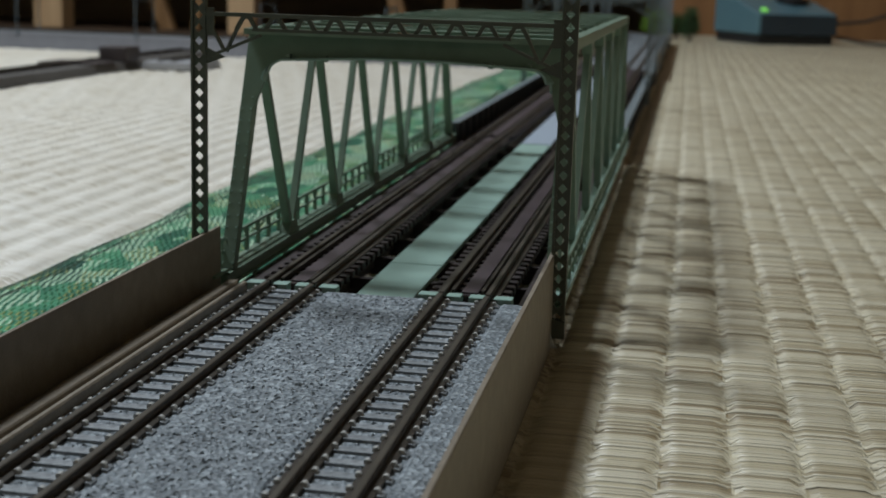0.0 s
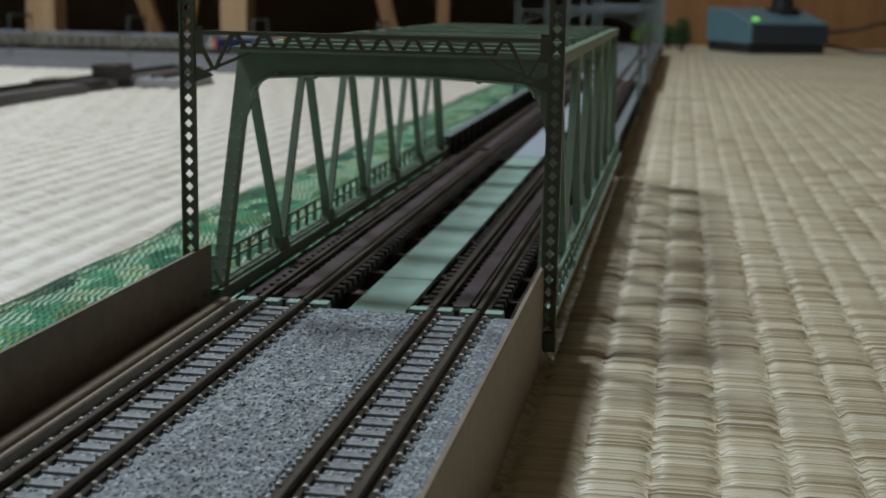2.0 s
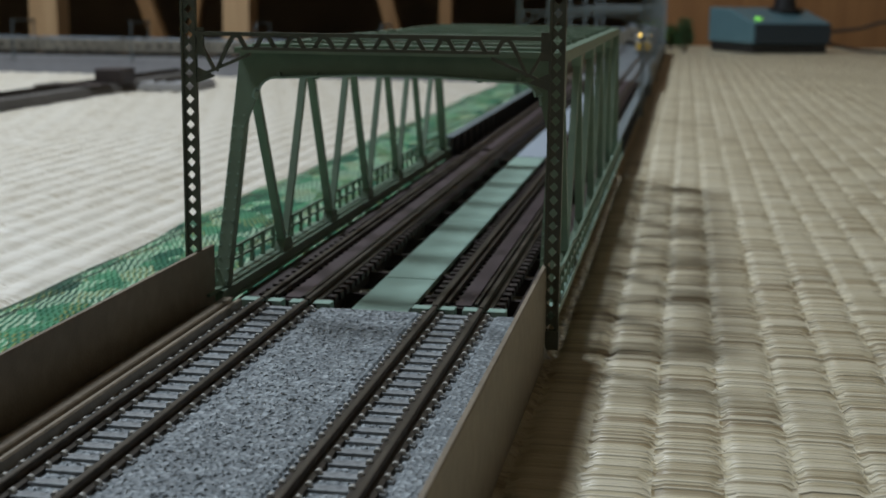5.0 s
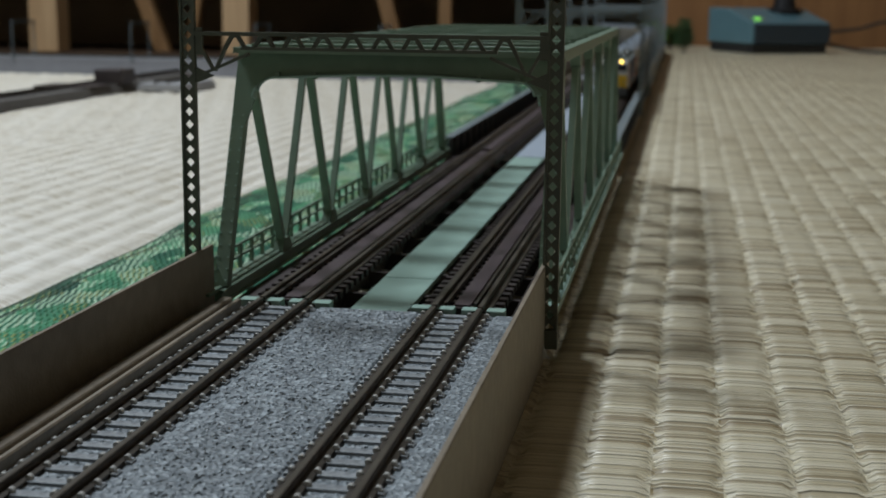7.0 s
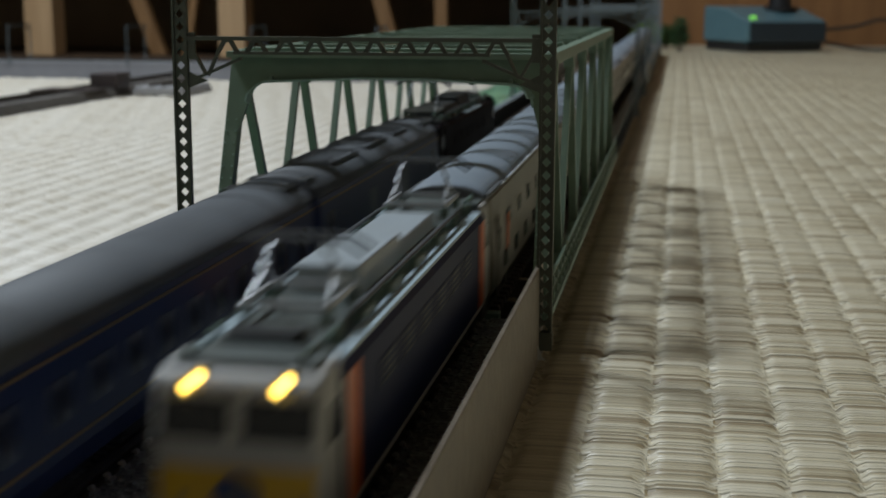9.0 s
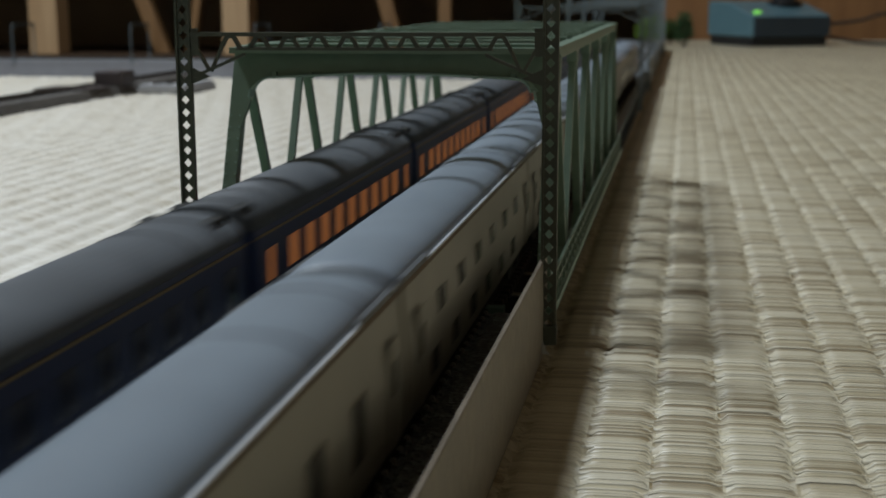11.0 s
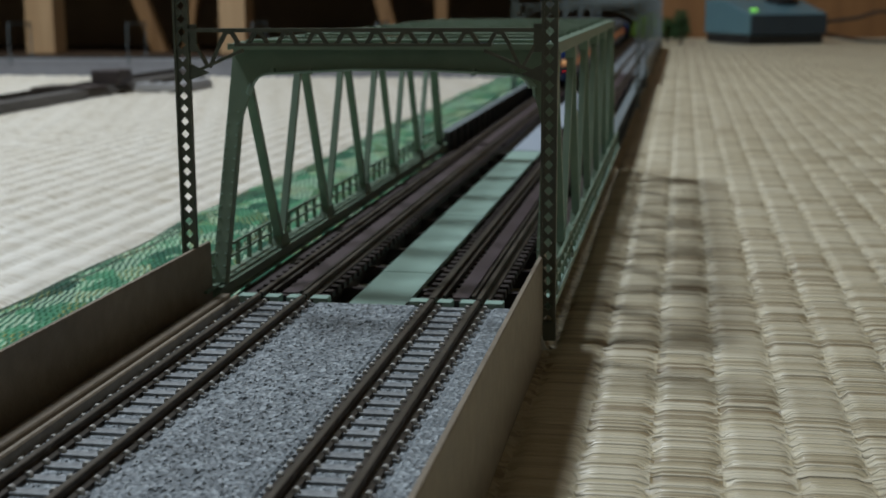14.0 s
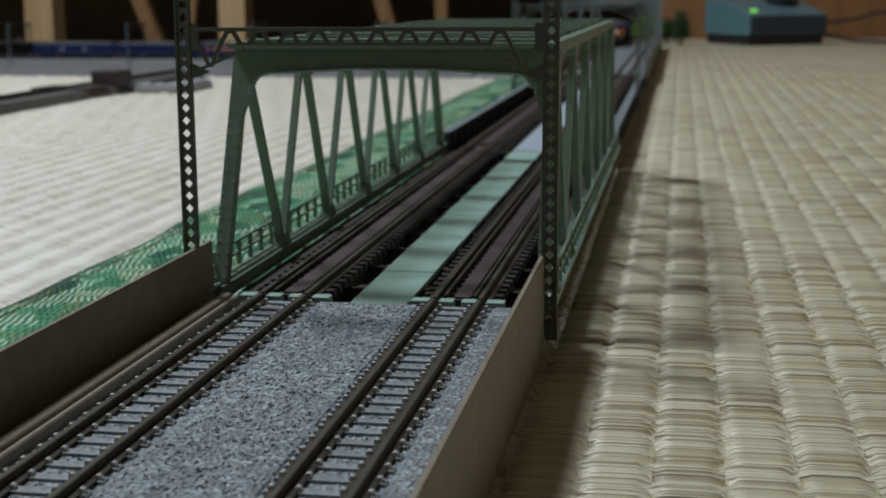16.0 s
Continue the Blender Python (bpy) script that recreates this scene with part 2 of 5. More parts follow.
def wood_material(name, dark, light, scale=14.0, rough=0.5):
    m = bpy.data.materials.new(name)
    m.use_nodes = True
    nt = m.node_tree
    b = nt.nodes["Principled BSDF"]
    b.inputs["Roughness"].default_value = rough
    tc = nt.nodes.new("ShaderNodeTexCoord")
    mp = nt.nodes.new("ShaderNodeMapping")
    mp.inputs["Scale"].default_value = (1.0, 1.0, 0.08)
    nt.links.new(tc.outputs["Object"], mp.inputs[0])
    n = node(nt, "ShaderNodeTexNoise", Scale=scale * 6, Detail=6.0, Distortion=0.6)
    nt.links.new(mp.outputs[0], n.inputs["Vector"])
    n2 = node(nt, "ShaderNodeTexNoise", Scale=scale * 0.3, Detail=2.0)
    nt.links.new(tc.outputs["Object"], n2.inputs["Vector"])
    ramp = nt.nodes.new("ShaderNodeValToRGB")
    ramp.color_ramp.elements[0].position, ramp.color_ramp.elements[0].color = 0.32, (*dark, 1)
    ramp.color_ramp.elements[1].position, ramp.color_ramp.elements[1].color = 0.68, (*light, 1)
    nt.links.new(math_node(nt, "ADD", math_node(nt, "MULTIPLY", n.outputs["Fac"], 0.6), math_node(nt, "MULTIPLY", n2.outputs["Fac"], 0.4)), ramp.inputs[0])
    nt.links.new(ramp.outputs[0], b.inputs["Base Color"])
    return m


M_TATAMI = tatami_material()
# West mat: smoother relief, paler straw with the lamp's sheen put into the colour.
M_TATAMI_SHEEN = tatami_material("sheen_rush_weave", 0.00014, (0.50, 0.43, 0.31), (0.66, 0.60, 0.49), (0.74, 0.69, 0.59))
M_HERI = brocade_material()
M_BALLAST = ballast_material()
M_WALL = mat("grey_brown_plastic", (0.240, 0.198, 0.148), 0.5, vary=0.24, scale=330, bump=0.00018, bscale=1600)
M_SLEEPER = mat("pale_grey_sleeper", (0.25, 0.265, 0.275), 0.6, vary=0.55, scale=1000, bump=0.0002, random_obj=0.12)
M_FASTENER = mat("pale_fastener", (0.47, 0.46, 0.43), 0.45, vary=0.1)
M_RAIL = mat("weathered_rail", (0.046, 0.037, 0.028), 0.45, metal=0.2, vary=0.15, scale=400)
M_RAILTOP = mat("worn_rail_head", (0.085, 0.072, 0.055), 0.45, metal=0.3, vary=0.2, scale=500)
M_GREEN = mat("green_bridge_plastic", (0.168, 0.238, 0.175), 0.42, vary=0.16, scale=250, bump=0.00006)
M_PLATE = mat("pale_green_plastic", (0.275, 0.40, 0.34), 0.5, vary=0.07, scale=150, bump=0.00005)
M_TIE = mat("dark_brown_tie", (0.042, 0.031, 0.030), 0.5, vary=0.2, scale=600, random_obj=0.2)
M_GUARD = mat("purple_brown_guard_strip", (0.075, 0.055, 0.06), 0.42, vary=0.15)
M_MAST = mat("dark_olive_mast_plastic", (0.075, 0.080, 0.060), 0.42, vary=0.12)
M_GIRDER = mat("dark_slate_girder", (0.046, 0.052, 0.058), 0.45, vary=0.15)
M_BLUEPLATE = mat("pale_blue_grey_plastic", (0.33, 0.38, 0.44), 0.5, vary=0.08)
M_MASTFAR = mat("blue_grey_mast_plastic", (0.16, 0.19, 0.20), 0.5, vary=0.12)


# ---- building helpers (millimetres) ----
def box(bm, x0, x1, y0, y1, z0, z1):
    v = [bm.verts.new((x, y, z)) for z in (z0, z1) for y in (y0, y1) for x in (x0, x1)]
    for f in ((0, 2, 3, 1), (4, 5, 7, 6), (0, 1, 5, 4), (2, 6, 7, 3), (0, 4, 6, 2), (1, 3, 7, 5)):
        bm.faces.new([v[i] for i in f])


def beam(bm, a, b, w, h, up=(0, 0, 1)):
    """A bar of w x h from a to b."""
    a, b = Vector(a), Vector(b)
    d = (b - a).normalized()
    s = d.cross(Vector(up))
    s = s.normalized() if s.length > 1e-4 else Vector((1, 0, 0))
    u = s.cross(d).normalized()
    v = [bm.verts.new(p + s * i * w / 2 + u * j * h / 2) for p in (a, b) for i, j in ((-1, -1), (1, -1), (1, 1), (-1, 1))]
    for f in ((0, 1, 2, 3), (7, 6, 5, 4), (0, 4, 5, 1), (1, 5, 6, 2), (2, 6, 7, 3), (3, 7, 4, 0)):
        bm.faces.new([v[i] for i in f])


def prism(bm, outline, y0, y1, axis="y"):
    """An outline in x and z drawn out along y (or an outline in y and z along x)."""
    put = (lambda p, q: (p[0], q, p[1])) if axis == "y" else (lambda p, q: (q, p[0], p[1]))
    a = [bm.verts.new(put(p, y0)) for p in outline]
    b = [bm.verts.new(put(p, y1)) for p in outline]
    n = len(outline)
    bm.faces.new(a)
    bm.faces.new(b[::-1])
    for i in range(n):
        bm.faces.new((a[i], b[i], b[(i + 1) % n], a[(i + 1) % n]))


def tube(bm, a, b, r, n=10, r2=None):
    a, b = Vector(a), Vector(b)
    d = (b - a).normalized()
    s = d.orthogonal().normalized()
    u = d.cross(s)
    r2 = r if r2 is None else r2
    rings = [[bm.verts.new(p + (s * math.cos(k * 2 * math.pi / n) + u * math.sin(k * 2 * math.pi / n)) * q) for k in range(n)] for p, q in ((a, r), (b, r2))]
    bm.faces.new(rings[0][::-1])
    bm.faces.new(rings[1])
    for k in range(n):
        bm.faces.new((rings[0][k], rings[0][(k + 1) % n], rings[1][(k + 1) % n], rings[1][k]))


def mesh_of(name, bm, material, bevel=0.0, smooth=False):
    bmesh.ops.recalc_face_normals(bm, faces=bm.faces)
    if bevel:
        edges = [e for e in bm.edges if len(e.link_faces) == 2 and e.calc_face_angle(0) > 0.6]
        bmesh.ops.bevel(bm, geom=edges, offset=bevel, segments=2, profile=0.5, affect="EDGES", clamp_overlap=True)
    bmesh.ops.scale(bm, vec=(MM, MM, MM), verts=bm.verts)
    me = bpy.data.meshes.new(name)
    bm.to_mesh(me)
    bm.free()
    me.materials.append(material)
    if smooth:
        for p in me.polygons:
            p.use_smooth = True
    return me


def part(name, bm, material, parent, label="", bevel=0.0, smooth=False):
    ob = new(name, mesh_of(name, bm, material, bevel, smooth))
    ob.parent = parent
    return tagged(ob, label)


def piece(name, me, parent, x=0.0, y=0.0, z=0.0, rz=0.0):
    """One more object on a mesh that alike pieces share."""
    ob = new(name, me)
    ob.parent = parent
    ob.matrix_basis = pose(x * MM, y * MM, z * MM, 0, 0, rz)
    return ob


def thing(name, label, category, m=None, group="", kind=""):
    ob = new(name)
    ob.empty_display_size = 0.01
    if m:
        ob.matrix_basis = m
    return tagged(ob, label, category, group, kind)


def at(x, y, z, rz=0.0):
    return pose(x * MM, y * MM, z * MM, 0, 0, rz)


# ---- the room ----
def tatami(name, xs, ys, label, material=None, power=9.0, swing=(0.06, 0.4)):
    """A woven mat: every column is a row of small pillows of rush."""
    X, Y = np.meshgrid(xs, ys)
    c = np.mod(X - 5.0, COLUMN) / COLUMN
    col = np.floor((X - 5.0) / COLUMN)
    ragged = np.random.rand(X.shape[0], 1) * 0.22 - 0.11
    pillow = 1 - np.clip(np.abs(2 * c - 1 + ragged), 0, 1) ** power
    swell = 0.5 + 0.2 * np.sin(Y / 3.3 + col * 2.4 + np.sin(Y / 17.0 + col)) + 0.3 * np.sin(Y / 8.7 + col * 4.1)
    cols = (col - col.min()).astype(int)
    strand = np.random.rand(X.shape[0], cols.max() + 1)
    rough = strand[np.arange(X.shape[0])[:, None], cols] * swing[1]
    Z = -1.75 + pillow * (1.18 + swing[0] * swell + rough)
    n, k = X.shape
    verts = np.stack([X, Y, Z], -1).reshape(-1, 3) * MM
    i = np.arange(n * k).reshape(n, k)
    faces = np.stack([i[:-1, :-1], i[:-1, 1:], i[1:, 1:], i[1:, :-1]], -1).reshape(-1, 4)
    me = bpy.data.meshes.new(name)
    me.from_pydata(verts.tolist(), [], faces.tolist())
    me.materials.append(material or M_TATAMI)
    me.polygons.foreach_set("use_smooth", [True] * len(me.polygons))
    ob = new(name, me)
    return tagged(ob, label, "tatami mat", "mats of the room", "structure")


def steps(*spans):
    out = []
    for a, b, d in spans:
        out += list(np.arange(a, b - 1e-6, d))
    return np.array(out + [spans[-1][1]])


SEAM = -62.0
fine = COLUMN / 8
tatami("tatami_mat_east", steps((SEAM, 33.0, COLUMN / 2), (33.0, 297.0, fine), (297.0, 792.0, COLUMN / 4), (792.0, 1500.0, COLUMN * 2)),
       steps((-1700, -160, 20), (-160, 420, 1.1), (420, 1000, 3.0), (1000, 1960, 8)), "pale straw-coloured woven rush floor mat under the model bridge")
tatami("tatami_mat_west", steps((-3000, -1100, 22), (-1100, -690.5, COLUMN / 3), (-690.5, SEAM, COLUMN / 6)),
       steps((-1700, -100, 20), (-100, 905, 2.0)), "pale straw-coloured woven rush mat, lamp sheen in its colour, green edge", M_TATAMI_SHEEN, 2.9, (0.8, 0.06))


def heri(name, x0, x1, y1):
    """One edging strip of cloth, folded over the mat's rim, a little wavy."""
    ys = np.arange(-900, y1, 4.0)
    xs = np.linspace(x0, x1, 9)
    verts, faces = [], []
    for j, y in enumerate(ys):
        for i, x in enumerate(xs):
            e = min(i, 8 - i) / 4
            lift = 0.5 * min(1, e * 2.5) + 0.18 * math.sin(y / 21 + x / 6) * e
            verts.append(((x + 1.7 * math.sin(y / 41) + 0.8 * math.sin(y / 13)) * MM, y * MM, (0.35 + lift) * MM))
    for j in range(len(ys) - 1):
        for i in range(8):
            a = j * 9 + i
            faces.append((a, a + 1, a + 10, a + 9))
    me = bpy.data.meshes.new(name)
    me.from_pydata(verts, [], faces)
    me.materials.append(M_HERI)
    for p in me.polygons:
        p.use_smooth = True
    ob = new(name, me)
    so = ob.modifiers.new("thickness", "SOLIDIFY")
    so.thickness = 0.0007
    return tagged(ob, "green brocade edging cloth of the floor mat", "mat edging", "mat edgings", "structure")


heri("mat_edging_west", SEAM - 31.0, SEAM - 0.4, 904)
heri("mat_edging_east", SEAM + 0.4, SEAM + 31.0, 1950)

M_FLOORBOARD = wood_material("dark_floorboard", (0.05, 0.03, 0.018), (0.10, 0.06, 0.035))
M_PANEL = wood_material("orange_brown_panel", (0.20, 0.09, 0.03), (0.33, 0.155, 0.055), 8.0)
M_PILLAR = wood_material("pale_timber", (0.42, 0.26, 0.13), (0.60, 0.40, 0.22), 10.0)
M_TRESTLE = wood_material("orange_timber", (0.20, 0.10, 0.035), (0.36, 0.20, 0.085), 10.0)
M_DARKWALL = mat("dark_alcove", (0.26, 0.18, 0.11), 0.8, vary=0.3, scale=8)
M_PLASTER = mat("sand_plaster", (0.42, 0.38, 0.30), 0.9, vary=0.1, scale=40, bump=0.0005, bscale=300)
M_CEIL = mat("board_ceiling", (0.36, 0.29, 0.20), 0.7, vary=0.15, scale=12)


def slab(name, x0, x1, y0, y1, z0, z1, material, label, category):
    bm = bmesh.new()
    box(bm, x0, x1, y0, y1, z0, z1)
    ob = new(name, mesh_of(name, bm, material))
    return tagged(ob, label, category, "", "structure")


slab("floor", -3100, 1600, -1800, 3700, -120, -75, M_FLOORBOARD, "dark floorboards, a step below the mats", "floor")
slab("mat_base_west", -3000, SEAM - 1, -1700, 904, -75, -2.5, M_FLOORBOARD, "wooden base under the mats", "mat base")
slab("mat_base_east", SEAM, 1500, -1700, 1958, -75, -2.5, M_FLOORBOARD, "wooden base under the mats", "mat base")
slab("wall_south", -3100, 1600, -1900, -1800, -75, 2300, M_PLASTER, "plain sand-coloured plaster wall", "wall")
slab("wall_west", -3200, -3100, -1800, 3700, -75, 2300, M_PLASTER, "plain sand-coloured plaster wall", "wall")
slab("wall_east", 1600, 1700, -1800, 3700, -75, 2300, M_PLASTER, "plain sand-coloured plaster wall", "wall")
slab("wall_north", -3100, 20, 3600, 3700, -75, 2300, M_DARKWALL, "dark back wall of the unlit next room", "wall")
slab("panel_wall", 22, 1600, 2080, 2130, -75, 2300, M_PANEL, "orange-brown wooden panelled wall", "wall")
slab("lintel_wall", -3100, 22, 2080, 2130, 620, 2300, M_PLASTER, "plaster wall above a wide dark opening", "wall")
slab("threshold", -3100, 20, 1965, 2120, -75, -30, M_FLOORBOARD, "worn dark wooden threshold", "threshold")
slab("ceiling", -3200, 1700, -1900, 3700, 2300, 2340, M_CEIL, "brown board ceiling", "ceiling")

# ---- track: straight viaduct spans ----
RAIL_SHAPE = [(-2.1, -2.0), (2.1, -2.0), (2.05, -1.15), (0.6, -1.0), (0.45, -0.75), (0.62, -0.6), (0.62, -0.08), (0.54, 0.0),
              (-0.54, 0.0), (-0.62, -0.08), (-0.62, -0.6), (-0.45, -0.75), (-0.6, -1.0), (-2.05, -1.15)]
PITCH = 5.0


def rails(parent, y0, y1):
    for x in (-TX - GA, -TX + GA, TX - GA, TX + GA):
        bm = bmesh.new()
        prism(bm, [(x + p * 0.92, RAIL + q) for p, q in RAIL_SHAPE], y0 + 0.15, y1 - 0.15)
        r = part("rail", bm, M_RAIL, parent)
        bm = bmesh.new()
        prism(bm, [(x - 0.45, RAIL - 0.02), (x + 0.45, RAIL - 0.02), (x + 0.36, RAIL + 0.05), (x - 0.36, RAIL + 0.05)], y0 + 0.2, y1 - 0.2)
        part("rail_head", bm, M_RAILTOP, r, "worn shiny rail head")


bm = bmesh.new()
prism(bm, [(-7.6, 0), (7.6, 0), (7.6, 0.55), (7.3, 0.75), (-7.3, 0.75), (-7.6, 0.55)], -0.98, 0.98)
SLEEPER_MESH = mesh_of("sleeper", bm, M_SLEEPER)

GRAIN = np.random.RandomState(5)


def ballast_grains(parent, spans, y0, y1, n):
    """Loose-looking moulded grains, in one mesh."""
    base = np.array([(1, 0, -.3), (-.5, .87, -.3), (-.5, -.87, -.3), (.2, .1, .8)])
    tri = np.array([(0, 1, 3), (1, 2, 3), (2, 0, 3)])
    V, F = [], []
    for x0, x1, z in spans:
        k = int(n * (x1 - x0) / 20)
        c = np.stack([GRAIN.uniform(x0, x1, k), GRAIN.uniform(y0, y1, k), np.full(k, z)], 1)
        a = GRAIN.uniform(0, 6.28, k)
        s = GRAIN.uniform(0.4, 0.85, k)
        for i in range(k):
            ca, sa = math.cos(a[i]), math.sin(a[i])
            rot = np.array([(ca, sa, 0), (-sa, ca, 0), (0, 0, 1)])
            F.append(tri + len(V) * 4)
            V.append(base @ rot * s[i] * (1, 1, 0.5) + c[i])
    me = bpy.data.meshes.new("loose_ballast")
    me.from_pydata((np.concatenate(V) * MM).tolist(), [], np.concatenate(F).tolist())
    me.materials.append(M_BALLAST)
    ob = new("loose_ballast", me)
    ob.parent = parent
    return tagged(ob, "coarse grey ballast grains", kind="stuff")


def viaduct(y0, y1, near, label, wall_end=0.0):
    v = thing("viaduct_span", label, "model viaduct", at(0, 0, 0), "viaduct spans of the line")
    bm = bmesh.new()
    prism(bm, [(-35.6, 0.3), (35.6, 0.3), (35.6, 7.6), (-35.6, 7.6)], y0 + 0.2, y1 - 0.2)
    part("deck", bm, M_WALL, v, bevel=0.3)
    # ballast beds, level with the sleeper tops, sloping off outside the tracks
    bm = bmesh.new()
    prism(bm, [(-27.0, 7.6), (-26.4, 8.22), (-10.7, 8.22), (-10.2, 8.55), (10.2, 8.55), (10.7, 8.22), (26.4, 8.22), (26.9, 8.55), (29.6, 8.55), (35.3, 7.7)], y0 + 0.3, y1 - 0.3)
    part("ballast_bed", bm, M_BALLAST, v)
    for s in (-1, 1):
        bm = bmesh.new()
        a, b = s * 35.7, s * 36.7
        prism(bm, [(a, 0.4), (b + s * 0.2, 0.4), (b, 19.4), (b - s * 0.15, 19.7), (a + s * 0.15, 19.7), (a, 19.4)], y0 + 0.3, y1 + wall_end)
        part("parapet_wall", bm, M_WALL, v, "grey-brown plastic parapet")
    # cable trough along the western track
    for x, w, h in ((-30.7, 1.15, 9.8), (-28.2, 0.55, 9.6)):
        bm = bmesh.new()
        prism(bm, [(x - w, 7.5), (x + w, 7.5), (x + w, h - 0.25), (x + w - 0.25, h), (x - w + 0.25, h), (x - w, h - 0.25)], y0 + 0.3, y1 - 0.3)
        part("cable_trough", bm, M_WALL, v)
    rails(v, y0, y1)
    n = int((y1 - y0) / PITCH)
    fb = bmesh.new()
    sb = bmesh.new()
    for tx in (-TX, TX):
        for i in range(n):
            y = y0 + (i + 0.5) * (y1 - y0) / n
            if near:
                piece("sleeper", SLEEPER_MESH, v, tx, y, 7.93)
            else:
                box(sb, tx - 7.6, tx + 7.6, y - 1.1, y + 1.1, 7.6, 8.75)
            if near or y < 700:
                for g in (-GA, GA):
                    for e in (-1, 1):
                        x = tx + g + e * 1.85
                        prism(fb, [(x - 0.5, 8.5), (x + 0.5, 8.5), (x + 0.42, 9.15), (x + 0.2, 9.36), (x - 0.2, 9.36), (x - 0.42, 9.15)], y - 0.42, y + 0.42)
    if near:
        sb.free()
        ballast_grains(v, [(-9.9, 9.9, 8.55), (-26.9, -26.0, 7.95), (26.6, 30.0, 8.4), (30.0, 34.6, 8.0), (-22.0, -15.0, 8.2), (15.0, 22.0, 8.2)], max(y0, -330), y1 - 0.5, 3300)
    else:
        tagged(part("sleeper_bed", sb, M_SLEEPER, v), kind="stuff")
    if len(fb.verts):
        tagged(part("fastener_bed", fb, M_FASTENER, v, "small pale rail fasteners"), kind="stuff")
    else:
        fb.free()
    return v


viaduct(-290, 0, True, "grey-brown plastic double-track viaduct with ballasted track on the mat", 6.0)
viaduct(-640, -290, False, "grey-brown plastic double-track viaduct with ballasted track")
for k in range(2):
    viaduct(820 + k * 355.7, 820 + (k + 1) * 355.7, False, "grey-brown plastic double-track viaduct beyond the truss bridge")


# ---- the rest of the loop: a swept double-track viaduct ----
CX, CY = -298.5, 1531.5       # centre of the far curve
XL = -2200.0                  # centre line x of the far west curves
YS = -640.0                   # where the near straight turns west


def loop_point(s, offset):
    """Along the loop from the line's south end (0, YS), northward: place, heading. offset: the track, outward of the centre line; s is the way along that very track."""
    r = 298.5 + offset
    legs = [("L", CY - YS), ("A", 0), ("L", CX - XL), ("A", 0), ("L", CY - YS), ("A", 0), ("L", CX - XL), ("A", 0)]
    x, y, h = offset, YS, 90.0
    total = sum(l if k == "L" else r * math.pi / 2 for k, l in legs)
    s = s % total
    for k, l in legs:
        length = l if k == "L" else r * math.pi / 2
        if s <= length:
            break
        if k == "L":
            x, y = x + l * math.cos(radians(h)), y + l * math.sin(radians(h))
        else:
            c = (x + r * math.cos(radians(h + 90)), y + r * math.sin(radians(h + 90)))
            h += 90
            x, y = c[0] - r * math.cos(radians(h + 90)), c[1] - r * math.sin(radians(h + 90))
        s -= length
    if k == "L":
        x, y = x + s * math.cos(radians(h)), y + s * math.sin(radians(h))
    else:
        c = (x + r * math.cos(radians(h + 90)), y + r * math.sin(radians(h + 90)))
        h += math.degrees(s / r)
        x, y = c[0] - r * math.cos(radians(h + 90)), c[1] - r * math.sin(radians(h + 90))
    return x, y, h


LOOP = 2 * (CY - YS) + 2 * (CX - XL) + 2 * math.pi * 298.5


def drop(s):
    """How far the line has come down from the mats to the lower floor, s along the centre line."""
    down = min(1.0, max(0.0, (s - S_CURVE - 150.0) / 300.0))
    back = min(1.0, max(0.0, (s - S_CURVE - 1700.0) / 600.0))
    k = down * down * (3 - 2 * down) - back * back * (3 - 2 * back)
    return 36.0 * k


S_CURVE = CY - YS


def own_way(s, o):
    """The way along the line at offset o that lies beside s on the centre line."""
    start = 0.0
    for length, arc in ((CY - YS, 0), (0, 1), (CX - XL, 0), (0, 1), (CY - YS, 0), (0, 1), (CX - XL, 0), (0, 1)):
        if arc:
            length = 298.5 * math.pi / 2
        if s <= length + 1e-6:
            return start + s * ((298.5 + o) / 298.5 if arc else 1)
        start += length * ((298.5 + o) / 298.5 if arc else 1)
        s -= length
    return start


def sweep(name, outline, s0, s1, material, parent, label="", step=16.0):
    n = max(2, int((s1 - s0) / step))
    V, F = [], []
    m = len(outline)
    for i in range(n + 1):
        s = s0 + (s1 - s0) * i / n
        for o, z in outline:
            x, y, _ = loop_point(own_way(s, o), o)
            V.append((x * MM, y * MM, (-74.8 if z < -30 else z - drop(s)) * MM))
    for i in range(n):
        for j in range(m):
            a, b = i * m + j, i * m + (j + 1) % m
            F.append((a, a + m, b + m, b))
    F += [tuple(range(m)), tuple(range(n * m, n * m + m))[::-1]]
    me = bpy.data.meshes.new(name)
    me.from_pydata(V, [], F)
    me.materials.append(material)
    ob = new(name, me)
    ob.parent = parent
    return tagged(ob, label)


curve = thing("viaduct_loop", "grey plastic double-track viaduct curving round the room", "model viaduct")
M_BLUEWALL = mat("pale_grey_plastic", (0.30, 0.30, 0.31), 0.5, vary=0.12, scale=60)
sweep("deck", [(-36.2, 0.3), (36.2, 0.3), (36.2, 7.6), (-36.2, 7.6)], S_CURVE, LOOP, M_BLUEWALL, curve)
sweep("plinth", [(-35.4, -38.8), (35.4, -38.8), (35.4, 0.25), (-35.4, 0.25)], S_CURVE + 330, S_CURVE + 3440, M_BLUEWALL, curve, "grey plastic plinth under the track")
sweep("ballast_bed", [(-29.5, 7.6), (-27.6, 8.6), (27.6, 8.6), (29.5, 7.6)], S_CURVE, LOOP, M_BALLAST, curve)
for x in (-TX - GA, -TX + GA, TX - GA, TX + GA):
    sweep("rail", [(x - 0.5, 8.4), (x + 0.5, 8.4), (x + 0.4, RAIL), (x - 0.4, RAIL)], S_CURVE, LOOP, M_RAIL, curve)


